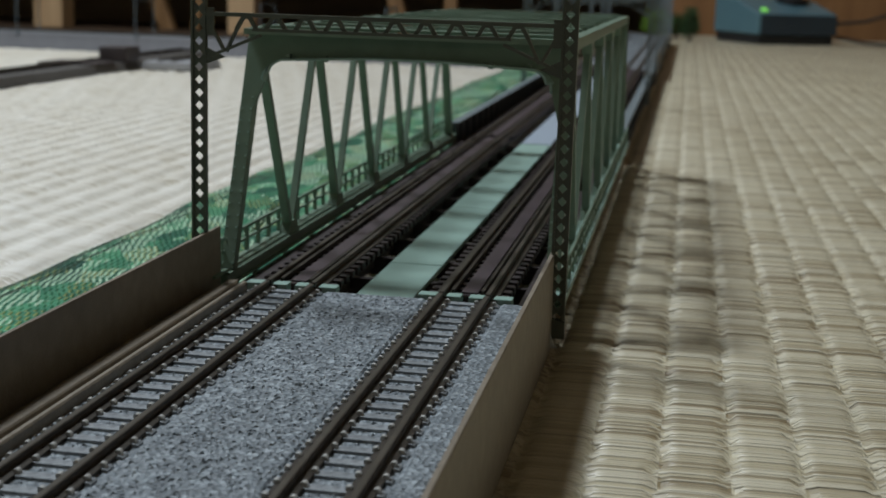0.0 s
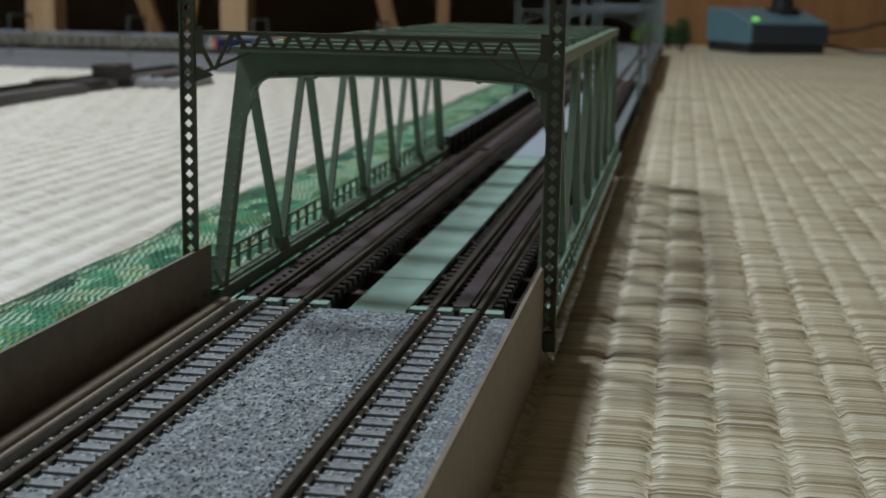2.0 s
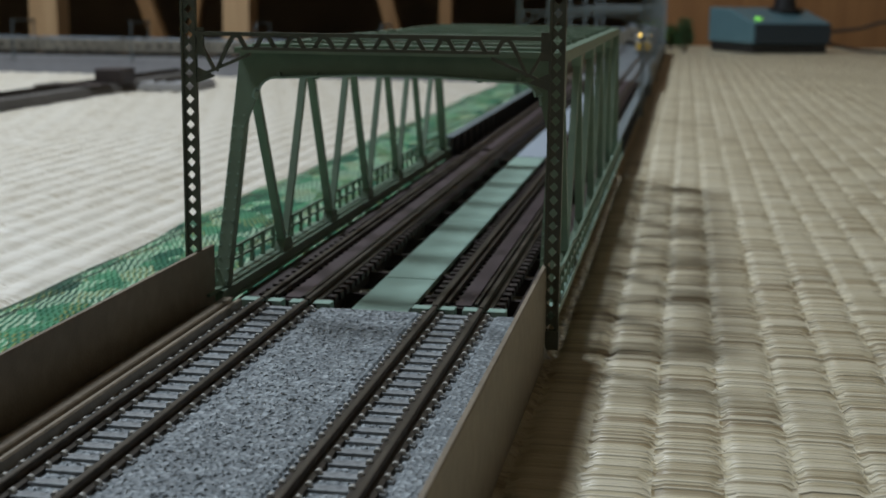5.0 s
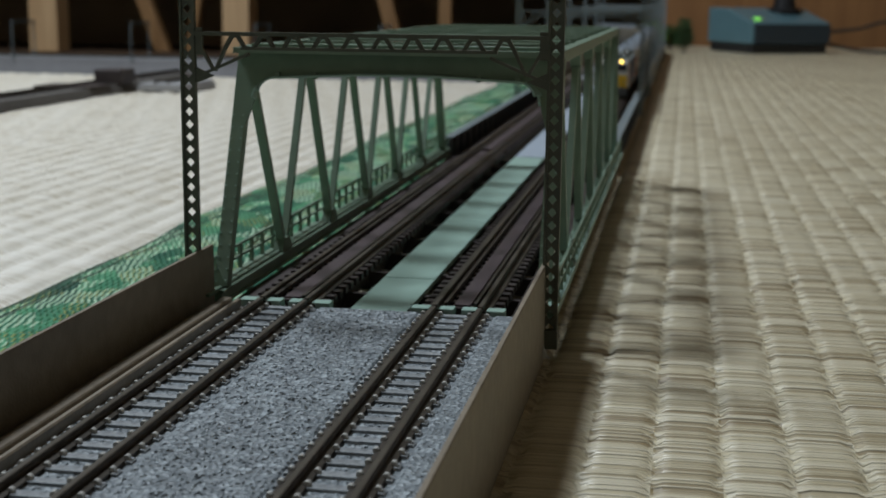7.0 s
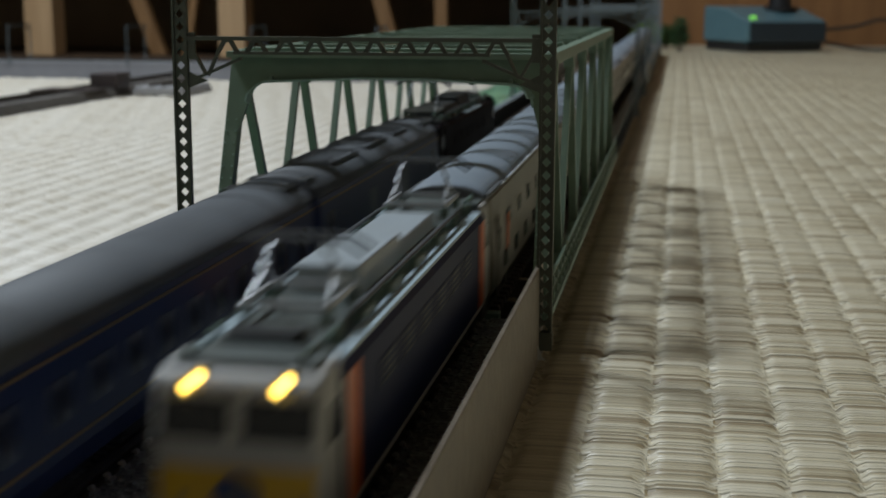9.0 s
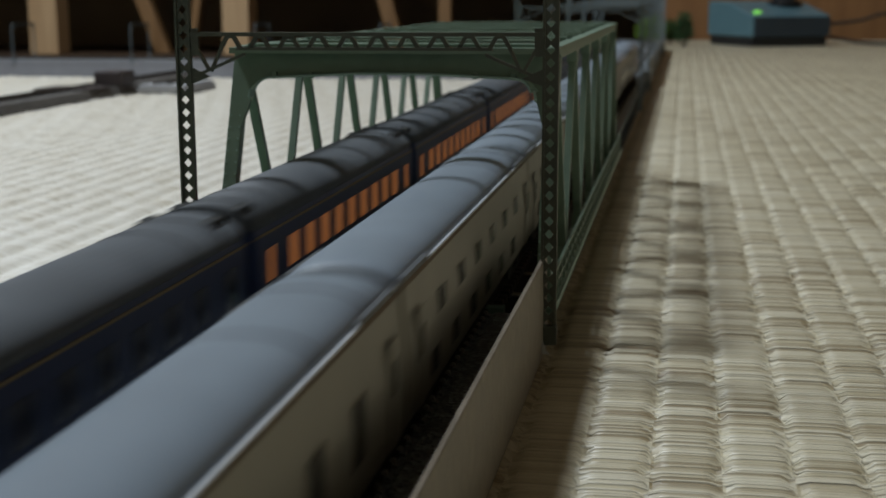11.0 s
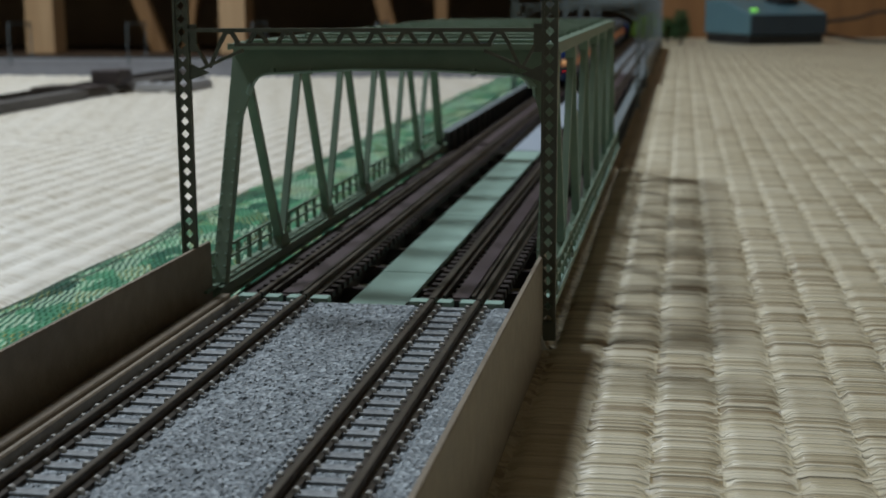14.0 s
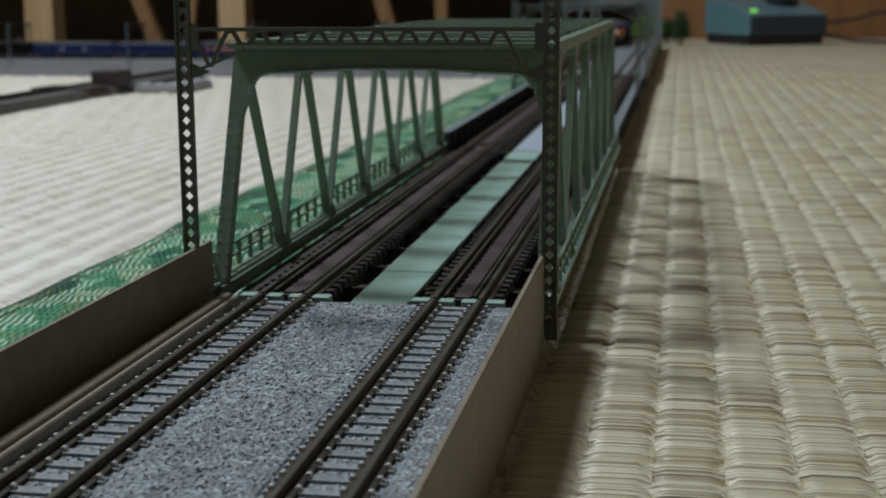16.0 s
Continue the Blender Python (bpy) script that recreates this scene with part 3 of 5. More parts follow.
# ---- the truss bridge ----
bm = bmesh.new()
box(bm, -0.42, 0.42, -0.45, 0.45, 0.0, 6.3)
FENCE_POST = mesh_of("fence_post", bm, M_GREEN)
bm = bmesh.new()
prism(bm, [(0.0, -0.1), (2.3, -0.1), (0.0, -3.6)], -0.35, 0.35)
BRACKET = mesh_of("walkway_bracket", bm, M_PLATE)


def truss_bridge():
    b = thing("truss_bridge", "green plastic double-track Warren truss bridge", "model bridge")
    L0, L1 = 0.6, 297.4
    HW = 35.5
    Y0, P = 10.5, 46.2
    ZB, ZT = RAIL - 0.6, 60.8
    low = [Y0 + i * P for i in range(7)]
    high = [Y0 + (i + 0.5) * P for i in range(6)]
    high[0] -= 3.0
    high[-1] += 3.0
    for s in (-1, 1):
        x = s * HW
        bm = bmesh.new()
        box(bm, x - 1.2, x + 1.2, L0 + 6, L1, ZB - 2.6, ZB - 0.1)
        box(bm, x - 1.7, x + 1.7, L0 + 6, L1, ZB - 0.5, ZB + 0.1)
        box(bm, x - 1.7, x + 1.7, L0 + 6, L1, ZB - 3.0, ZB - 2.5)
        part("bottom_chord", bm, M_GREEN, b)
        bm = bmesh.new()
        box(bm, x - 1.4, x + 1.4, high[0] - 1.5, high[-1] + 5.0, ZT - 2.1, ZT + 0.55)
        part("top_chord", bm, M_GREEN, b, bevel=0.15)
        # end posts, riveted on the face
        for ya, yb in ((low[0], high[0]), (low[-1], high[-1])):
            bm = bmesh.new()
            beam(bm, (x, ya, ZB), (x, yb, ZT - 1.2), 3.0, 2.8, (0, 1, 0))
            post = part("end_post", bm, M_GREEN, b)
            bm = bmesh.new()
            d = -1 if ya < yb else 1
            k = 20
            for i in range(k):
                t = (i + 0.6) / k
                p = Vector((x, ya, ZB)).lerp(Vector((x, yb, ZT - 1.2)), t)
                for e in (-1.1, 1.1):
                    box(bm, x + e - 0.22, x + e + 0.22, p.y + d * 1.52 - 0.1, p.y + d * 1.52 + 0.1, p.z - 0.22, p.z + 0.22)
            tagged(part("rivet_strip", bm, M_PLATE, post, "pale green rivets of the end post"), kind="stuff")
        # web members
        for i in range(6):
            if i > 0:
                bm = bmesh.new()
                beam(bm, (x, low[i], ZB), (x, high[i], ZT - 1.5), 1.7, 1.7, (1, 0, 0))
                part("diagonal", bm, M_GREEN, b)
            if i < 5:
                bm = bmesh.new()
                beam(bm, (x, high[i], ZT - 1.5), (x, low[i + 1], ZB), 1.7, 2.0, (1, 0, 0))
                part("diagonal", bm, M_GREEN, b)
        for y in low[1:-1]:
            bm = bmesh.new()
            prism(bm, [(y - 4.5, ZB), (y + 4.5, ZB), (y + 2.4, ZB + 3.4), (y - 2.4, ZB + 3.4)], x - 1.25, x + 1.25, "x")
            part("gusset_plate", bm, M_GREEN, b)
        for y in high[1:-1]:
            bm = bmesh.new()
            prism(bm, [(y - 4.5, ZT - 2.0), (y + 4.5, ZT - 2.0), (y + 2.4, ZT - 5.4), (y - 2.4, ZT - 5.4)], x - 1.25, x + 1.25, "x")
            part("gusset_plate", bm, M_GREEN, b)
        # walkway with its fence, outside the truss
        bm = bmesh.new()
        box(bm, s * 36.6 - 1.7, s * 36.6 + 1.7, L0, L1, ZB - 0.1, ZB + 0.5)
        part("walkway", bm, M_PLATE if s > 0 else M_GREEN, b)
        fx = s * 38.0
        bm = bmesh.new()
        for z in (ZB + 3.3, ZB + 6.1):
            box(bm, fx - 0.3, fx + 0.3, L0 + 4, L1 - 4, z - 0.28, z + 0.28)
        fence = part("walkway_fence", bm, M_GREEN, b)
        n = 34
        for i in range(n + 1):
            y = L0 + 4.5 + i * (L1 - L0 - 9) / n
            piece("fence_post", FENCE_POST, fence, fx, y, ZB)
        # brackets under the walkway
        for i in range(56):
            piece("walkway_bracket", BRACKET, b, s * 36.3, L0 + 3 + i * (L1 - L0 - 6) / 55, ZB, 0 if s > 0 else 180)
        bm = bmesh.new()
        box(bm, s * 38.4 - 0.4, s * 38.4 + 0.4, L0, L1, ZB - 1.4, ZB + 0.2)
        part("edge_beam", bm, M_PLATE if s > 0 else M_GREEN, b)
    # portals at both ends: a deep plate with a rounded opening
    for y, d in ((high[0] - 2.0, 1), (high[-1] + 2.0, -1)):
        bm = bmesh.new()
        zt, r = ZT - 0.6, 4.6
        inner = [(HW + 1.0, 35.0)]
        zc = 54.5
        for k in range(9):
            a = math.pi / 2 * k / 8
            inner.append((HW - 3.4 - r + r * math.cos(a), zc - r + r * math.sin(a)))
        inner.append((8.0, zc + 0.9))
        outer = [(HW + 1.2, 35.0)] + [(HW + 1.2, 35.0 + (zt - 35.0) * k / 9) for k in range(1, 9)] + [(HW + 1.2, zt), (8.0, zt)]
        for m in (-1, 1):
            for i in range(len(inner) - 1):
                quad = [inner[i], inner[i + 1], outer[i + 1], outer[i]]
                slope = 0.36
                pts = []
                for dy in (-0.7, 0.7):
                    for px, pz in quad:
                        pts.append(bm.verts.new((m * px, y + d * (pz - ZT) * slope + dy + d * 1.0, pz)))
                for f in ((0, 1, 2, 3), (7, 6, 5, 4), (0, 4, 5, 1), (1, 5, 6, 2), (2, 6, 7, 3), (3, 7, 4, 0)):
                    bm.faces.new([pts[j] for j in f])
        # middle piece
        for z0, z1 in ((zc + 0.9, zt),):
            pts = [bm.verts.new((px, y + d * (pz - ZT) * 0.36 + dy + d * 1.0, pz)) for dy in (-0.7, 0.7) for px, pz in ((-8, z0), (8, z0), (8, z1), (-8, z1))]
            for f in ((0, 1, 2, 3), (7, 6, 5, 4), (0, 4, 5, 1), (1, 5, 6, 2), (2, 6, 7, 3), (3, 7, 4, 0)):
                bm.faces.new([pts[j] for j in f])
        portal = part("portal_frame", bm, M_GREEN, b)
        bm = bmesh.new()
        ya = y - d * 1.6
        box(bm, -HW - 1.6, HW + 1.6, ya - 1.6, ya + 1.6, zt - 0.4, zt + 0.9)
        part("portal_top_flange", bm, M_GREEN, portal)
        bm = bmesh.new()
        # rim along the opening, in paler green for the light its edge catches
        line = [(-p[0], p[1]) for p in inner[1:]] + [p for p in inner[:0:-1]]
        for p, q in zip(line, line[1:]):
            beam(bm, (p[0], y + d * (p[1] - ZT) * 0.36 - d * 0.4, p[1]), (q[0], y + d * (q[1] - ZT) * 0.36 - d * 0.4, q[1]), 2.6, 0.5, (0, 0, 1) if abs(q[0] - p[0]) > 0.4 else (1, 0, 0))
        part("lit_portal_rim", bm, M_PLATE, portal, "portal opening rim, pale green for the light on its edge")
        # stiffening brackets on the plate
        for x in (-27, -18.5, 18.5, 27):
            bm = bmesh.new()
            box(bm, x - 0.5, x + 0.5, y - d * 2.2 - 0.8, y - d * 2.2 + 0.8, zc - 0.2, zc + 1.2)
            part("portal_bracket", bm, M_GREEN, portal)
    # top bracing
    for i, y in enumerate(high):
        bm = bmesh.new()
        box(bm, -HW + 1.7, HW - 1.7, y - 1.9, y + 1.9, ZT + 0.45, ZT + 1.1)
        part("top_strut", bm, M_GREEN, b, bevel=0.1)
        if i < 5:
            yn = high[i + 1]
            for sx in (-1, 1):
                bm = bmesh.new()
                beam(bm, (sx * (HW - 1), y, ZT + 0.5 - 0.25 * (sx > 0)), (-sx * (HW - 1), yn, ZT + 0.5 - 0.25 * (sx > 0)), 2.1, 0.4)
                part("top_brace", bm, M_GREEN, b)
            bm = bmesh.new()
            ym = (y + yn) / 2
            box(bm, -HW + 1.7, HW - 1.7, ym - 1.1, ym + 1.1, ZT + 0.42, ZT + 1.0)
            part("top_strut", bm, M_GREEN, b)
    # floor: cross girders, stringers, centre plates
    for i in range(13):
        bm = bmesh.new()
        y = 4 + i * 24.1
        box(bm, -HW, HW, y - 0.9, y + 0.9, 1.4, 5.6)
        part("cross_girder", bm, M_TIE, b)
    for tx in (-TX, TX):
        for g in (-5.5, 5.5):
            bm = bmesh.new()
            box(bm, tx + g - 0.9, tx + g + 0.9, L0, L1, 3.0, 6.8)
            part("stringer", bm, M_TIE, b)
    for i in range(7):
        bm = bmesh.new()
        box(bm, -6.2, 6.2, L0 + i * 42.4 + 0.12, L0 + (i + 1) * 42.4 - 0.12, 5.2, 6.4 + 0.08 * (i % 2))
        part("walkway_plate", bm, M_PLATE, b, "pale green centre walkway plate")
    for s in (-1, 1):
        bm = bmesh.new()
        box(bm, s * 31.2 - 2.6, s * 31.2 + 2.6, L0, L1, 4.4, 6.0)
        part("side_floor", bm, M_TIE, b)
    rails(b, L0, L1)
    for tx in (-TX, TX):
        bm = bmesh.new()
        box(bm, tx - 1.5, tx + 1.9, 6, 292, 8.66, 9.05)
        part("guard_strip", bm, M_GUARD, b, "smooth purple-brown strip between the rails")
        for e in (-3.1, 3.1):
            bm = bmesh.new()
            box(bm, tx + e - 0.35, tx + e + 0.35, 5, 293, 8.66, 9.7)
            part("guard_rail", bm, M_RAIL, b)
        for x in (tx - 2.7, tx + 2.7, tx - 7.9, tx + 7.9):
            for y in (2.4,):
                bm = bmesh.new()
                box(bm, x - 1.9, x + 1.9, y - 1.6, y + 1.6, 7.6, 9.2)
                part("joint_block", bm, M_PLATE, b, "pale green joint block", bevel=0.15)
    return b


bridge = truss_bridge()
bm = bmesh.new()
prism(bm, [(-8.6, 0), (8.6, 0), (8.6, 1.5), (8.4, 1.7), (-8.4, 1.7), (-8.6, 1.5)], -1.25, 1.25)
TIE_MESH = mesh_of("tie", bm, M_TIE)
for tx in (-TX, TX):
    for i in range(58):
        piece("tie", TIE_MESH, bridge, tx, 6.0 + i * 5.0, 6.95)


# ---- overhead line masts ----
def lattice(bm, a, b, w, d, cell, t=0.5):
    """A post of width w across x and depth d along y from height a to b: a web pierced by diamond holes between two flanges."""
    for sx in (-1, 1):
        box(bm, sx * (w / 2) - t * 0.5 * (1 + sx), sx * (w / 2) + t * 0.5 * (1 - sx), -d / 2, d / 2, a, b)
    n = max(1, int((b - a) / cell))
    c = (b - a) / n
    hw, hz = w / 2 - 0.68, c / 2 - 0.32
    for i in range(n):
        z0, z1, zm = a + i * c, a + (i + 1) * c, a + (i + 0.5) * c
        for y in (-0.25, 0.25):
            o = [bm.verts.new((x, y, z)) for x, z in ((-w / 2 + t, z0), (w / 2 - t, z0), (w / 2 - t, z1), (-w / 2 + t, z1))]
            h = [bm.verts.new((x, y, z)) for x, z in ((0, zm - hz), (hw, zm), (0, zm + hz), (-hw, zm))]
            for f in ((o[0], o[1], h[0]), (o[1], h[1], h[0]), (o[1], o[2], h[1]), (o[2], h[2], h[1]), (o[2], o[3], h[2]), (o[3], h[3], h[2]), (o[3], o[0], h[3]), (o[0], h[0], h[3])):
                bm.faces.new(f)
            if y < 0:
                back = h
            else:
                for k in range(4):
                    bm.faces.new((back[k], back[(k + 1) % 4], h[(k + 1) % 4], h[k]))


def mast(material, label, top=92.0):
    m = thing("catenary_mast", label, "catenary mast", at(0, 0, 0), "catenary masts along the line")
    X = 37.75
    for s in (-1, 1):
        bm = bmesh.new()
        lattice(bm, 5.6, top, 3.2, 1.3, 2.55)
        bmesh.ops.translate(bm, vec=(s * X, 0, 0), verts=bm.verts)
        post = part("post", bm, material, m)
        bm = bmesh.new()
        box(bm, s * X - 1.7, s * X + 1.7, -1.2, 1.2, 2.6, 6.4)
        box(bm, s * 36.2 - 0.3, s * 36.2 + 0.3, -2.2, 2.2, 3.0, 14.0)
        part("clip_base", bm, material, post)
        bm = bmesh.new()
        prism(bm, [(s * 36.05, 1.4), (s * 38.4, 1.4), (s * 37.8, 1.9), (s * 36.7, 4.6)], -4.0, -3.2)
        part("clip_tab", bm, M_FASTENER, post, "pale clip tab at the foot")
    bm = bmesh.new()
    for z, h, e in ((61.9, 0.3, 11.5), (64.8, 0.4, 1.5)):
        box(bm, -X + e, X - e, -0.9, 0.9, z - h, z + h)
    n = 10
    w = (2 * X - 14) / n
    for i in range(n):
        x = -X + 7 + (i + 0.5) * w
        prism(bm, [(x - 1.3, 64.9), (x + 1.3, 64.9), (x + 0.7, 64.0), (x - 0.7, 64.0)], -0.5, 0.5)
        for e in (-1, 1):
            beam(bm, (x + e * 0.5, 0, 64.6), (x + e * 2.1, 0, 61.9), 0.8, 0.75, (0, 1, 0))
    part("cross_beam", bm, material, m)
    for s in (-1, 1):
        bm = bmesh.new()
        for y in (0.0,):
            beam(bm, (s * (X - 1.2), y, 55.8), (s * (X - 13), y, 60.8), 0.6, 1.0, (0, 1, 0))
            beam(bm, (s * (X - 2), y, 63.5), (s * (X - 5.5), y, 57.3), 0.6, 0.9, (0, 1, 0))
            beam(bm, (s * (X - 5.8), y, 57.3), (s * (X - 8.8), y, 63.5), 0.6, 0.9, (0, 1, 0))
            prism(bm, [(s * (X - 1.3), 54.6), (s * (X - 5.6), 56.2), (s * (X - 1.3), 58.2)], y - 0.3, y + 0.3)
            box(bm, s * (X - 2.2) - 1.0, s * (X - 2.2) + 1.0, y - 0.35, y + 0.35, 60.5, 66)
        part("knee_bracket", bm, material, m)
    return m


near_mast = mast(M_MAST, "dark olive lattice catenary mast spanning both tracks")
near_mast.matrix_basis = at(0, -1.0, 0)
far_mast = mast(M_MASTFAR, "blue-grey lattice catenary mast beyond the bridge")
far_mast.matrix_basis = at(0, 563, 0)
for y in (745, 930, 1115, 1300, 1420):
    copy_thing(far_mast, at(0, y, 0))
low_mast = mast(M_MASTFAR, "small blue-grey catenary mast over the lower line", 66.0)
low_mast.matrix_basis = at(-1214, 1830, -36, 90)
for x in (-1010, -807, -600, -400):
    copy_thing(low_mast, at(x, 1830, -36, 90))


# ---- dark plate-girder bridge behind the truss bridge ----
def girder_bridge(y0, y1):
    b = thing("girder_bridge", "dark slate double-track plate-girder bridge with a pale blue-grey walkway", "model bridge")
    for s in (-1, 1):
        g = bmesh.new()
        box(g, s * 35.0 - 0.7, s * 35.0 + 0.7, y0, y1, 3.0, 13.4)
        box(g, s * 35.0 - 2.0, s * 35.0 + 2.0, y0, y1, 3.0, 3.8)
        part("plate_girder", g, M_GIRDER, b)
        # Top flange: the light on the girder's upper edge is put into its colour.
        g = bmesh.new()
        box(g, s * 35.0 - 2.0, s * 35.0 + 2.0, y0, y1, 13.4, 14.1)
        part("lit_top_flange", g, M_MASTFAR, b, "girder top flange, paler blue-grey for the light on it", bevel=0.1)
        for i in range(14):
            g = bmesh.new()
            y = y0 + 10 + i * (y1 - y0 - 20) / 13
            box(g, s * 35.0 - 1.8, s * 35.0 + 1.8, y - 0.4, y + 0.4, 3.8, 13.4)
            part("stiffener", g, M_GIRDER, b)
    for tx in (-TX, TX):
        for o in (-5.5, 5.5):
            g = bmesh.new()
            box(g, tx + o - 0.9, tx + o + 0.9, y0, y1, 0.4, 6.8)
            part("stringer", g, M_TIE, b)
        g = bmesh.new()
        box(g, tx - 1.5, tx + 1.9, y0 + 4, y1 - 4, 8.66, 9.05)
        part("guard_strip", g, M_GUARD, b, "smooth purple-brown strip between the rails")
    n = 4
    for i in range(n):
        g = bmesh.new()
        w = (y1 - y0) / n
        box(g, -6.2, 6.2, y0 + i * w + 0.12, y0 + (i + 1) * w - 0.12, 5.2, 6.5)
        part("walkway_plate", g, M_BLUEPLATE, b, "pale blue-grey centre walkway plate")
    for x in (-31, 31):
        g = bmesh.new()
        box(g, x - 2.6, x + 2.6, y0, y1, 3.8, 5.0)
        part("side_floor", g, M_GIRDER, b)
    rails(b, y0, y1)
    for tx in (-TX, TX):
        for i in range(int((y1 - y0) / 5) - 1):
            piece("tie", TIE_MESH, b, tx, y0 + 5 + i * 5.0, 6.95)
    return b


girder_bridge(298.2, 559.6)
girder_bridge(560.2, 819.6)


# ---- other things on the mats and in the next room ----
M_DARKTRACK = mat("dark_grey_roadbed", (0.085, 0.078, 0.07), 0.6, vary=0.25, scale=90)


def single_track():
    t = thing("single_track", "dark grey single track lying flat on the mat", "model track")
    bm = bmesh.new()
    prism(bm, [(-398, 0.3), (-350, 0.3), (-354, 6.0), (-394, 6.0)], 180, 880)
    part("roadbed", bm, M_DARKTRACK, t)
    for x in (-379, -369):
        bm = bmesh.new()
        box(bm, x - 0.6, x + 0.6, 180, 880, 6.0, 8.0)
        part("rail", bm, M_RAIL, t)
    for i in range(70):
        bm = bmesh.new()
        y = 185 + i * 9.9
        box(bm, -383, -365, y - 1.6, y + 1.6, 6.0, 6.7)
        part("sleeper", bm, M_TIE, t)
    bm = bmesh.new()
    box(bm, -396, -353, 640, 676, 6.0, 7.4)
    part("crossing_plate", bm, M_TIE, t, "dark crossing plate over the rails")
    return t


single_track()
bm = bmesh.new()
box(bm, -372, -350, 690, 716, 6.1, 17.0)
pb = thing("point_motor", "small dark brown plastic box beside the track", "point motor")
part("body", bm, M_TIE, pb, bevel=1.0)


# Turnout base beside the track; its pale grey carries the shine seen there.
bm = bmesh.new()
prism(bm, [(-345, 0.4), (-304, 0.4), (-307, 6.6), (-342, 6.6)], 704, 770)
tp = thing("turnout_base", "grey plastic turnout base beside the dark track, paled by painted shine", "model turnout")
part("body", bm, M_BLUEWALL, tp, bevel=0.8)
for x in (-331, -321):
    bm = bmesh.new()
    box(bm, x - 0.6, x + 0.6, 705, 769, 6.6, 8.4)
    part("rail", bm, M_RAILTOP, tp)


def controller():
    c = thing("power_controller", "teal plastic train controller with a black base and knob", "controller", at(152, 1650, 0, 25.5))
    teal = mat("teal_plastic", (0.10, 0.19, 0.22), 0.4, vary=0.08, scale=40)
    black = mat("black_plastic", (0.012, 0.012, 0.014), 0.45, vary=0.2)
    bm = bmesh.new()
    prism(bm, [(0, 13), (132, 13), (132, 62), (70, 60), (0, 42)], 0, 122, "x")
    body = part("body", bm, teal, c, bevel=2.5)
    bm = bmesh.new()
    box(bm, 3, 119, 3, 129, 0.2, 13.2)
    part("base", bm, black, c, "black base", bevel=2.0)
    navy = mat("dark_slate_panel", (0.022, 0.034, 0.045), 0.45, vary=0.15, scale=40)
    bm = bmesh.new()
    box(bm, 5, 121.5, -1.2, 1.0, 13.4, 40.5)
    part("front_panel", bm, navy, body, "dark slate front panel", bevel=0.4)
    bm = bmesh.new()
    tube(bm, (82, 60, 55), (82, 60, 62), 23, 24)
    tube(bm, (82, 60, 62), (82, 60, 80), 16, 24, 14)
    box(bm, 79.5, 84.5, 44, 76, 78, 84)
    part("knob", bm, black, c, "black speed knob")
    lampm = mat("green_pilot_light", (0.1, 0.5, 0.1), 0.3, emit=(0.35, 1.0, 0.12), power=0.5)
    bm = bmesh.new()
    tube(bm, (16, 14, 45), (16, 14, 49.5), 5.5, 16, 4.5)
    part("pilot_light", bm, lampm, body, "glowing green pilot light")
    return c


controller()
# its cable: a tube along a smooth line
cu = bpy.data.curves.new("power_cable", "CURVE")
cu.dimensions, cu.bevel_depth, cu.bevel_resolution = "3D", 0.0024, 3
for pts in (((262, 1712, 30), (300, 1722, 34), (350, 1735, 42), (380, 1760, 4), (470, 1800, 3)), ((262, 1722, 12), (310, 1716, 4), (380, 1700, 3), (520, 1690, 3))):
    sp = cu.splines.new("BEZIER")
    sp.bezier_points.add(len(pts) - 1)
    for q, p in zip(sp.bezier_points, pts):
        q.co = Vector(p) * MM
        q.handle_left_type = q.handle_right_type = "AUTO"
cu.materials.append(mat("cable_black", (0.03, 0.025, 0.022), 0.5))
tagged(new("power_cable", cu), "thin dark power cables trailing from the controller", "cable")


def model_tree(x, y, h, r, color, label):
    t = thing("model_tree", label, "model tree", at(x, y, 0))
    bm = bmesh.new()
    tube(bm, (0, 0, -0.5), (0.6, 0.3, h * 0.62), 2.6, 10, 1.0)
    for k in range(6):
        a = k * 1.05
        tube(bm, (0.3, 0.2, h * (0.25 + 0.05 * k)), (r * 0.6 * math.cos(a), r * 0.6 * math.sin(a), h * (0.45 + 0.06 * k)), 0.9, 6, 0.3)
    part("trunk", bm, mat("bark", (0.06, 0.04, 0.025), 0.8, vary=0.3), t)
    rnd = random.Random(int(h * 7 + x))
    V, F = [], []
    for i in range(1500):
        a, b = rnd.uniform(0, 6.283), math.acos(rnd.uniform(-0.8, 1))
        rr = r * rnd.uniform(0.55, 1.0) * (1 + 0.22 * math.sin(3 * a) * math.sin(2.5 * b))
        c = Vector((rr * math.sin(b) * math.cos(a), rr * math.sin(b) * math.sin(a), h * 0.5 + h * 0.5 * rr / r * math.cos(b)))
        d = Vector((rnd.gauss(0, 1), rnd.gauss(0, 1), rnd.gauss(0, 1))).normalized()
        e = d.orthogonal().normalized()
        s = rnd.uniform(1.0, 2.2)
        k = len(V)
        V += [(c + d * s) * MM, (c + e * s * 0.6) * MM, (c - d * s) * MM, (c - e * s * 0.6) * MM]
        F.append((k, k + 1, k + 2, k + 3))
    me = bpy.data.meshes.new("crown")
    me.from_pydata([tuple(v) for v in V], [], F)
    me.materials.append(mat("foliage", color, 0.7, vary=0.4, scale=120))
    ob = new("crown", me)
    ob.parent = t
    return t


model_tree(62, 1668, 48, 12, (0.03, 0.075, 0.02), "dark green model tree standing on the mat")
model_tree(14, 1740, 44, 22, (0.13, 0.24, 0.02), "bright green model bush beside the curve")
model_tree(42, 1775, 36, 15, (0.04, 0.09, 0.02), "dark green model bush beside the curve")


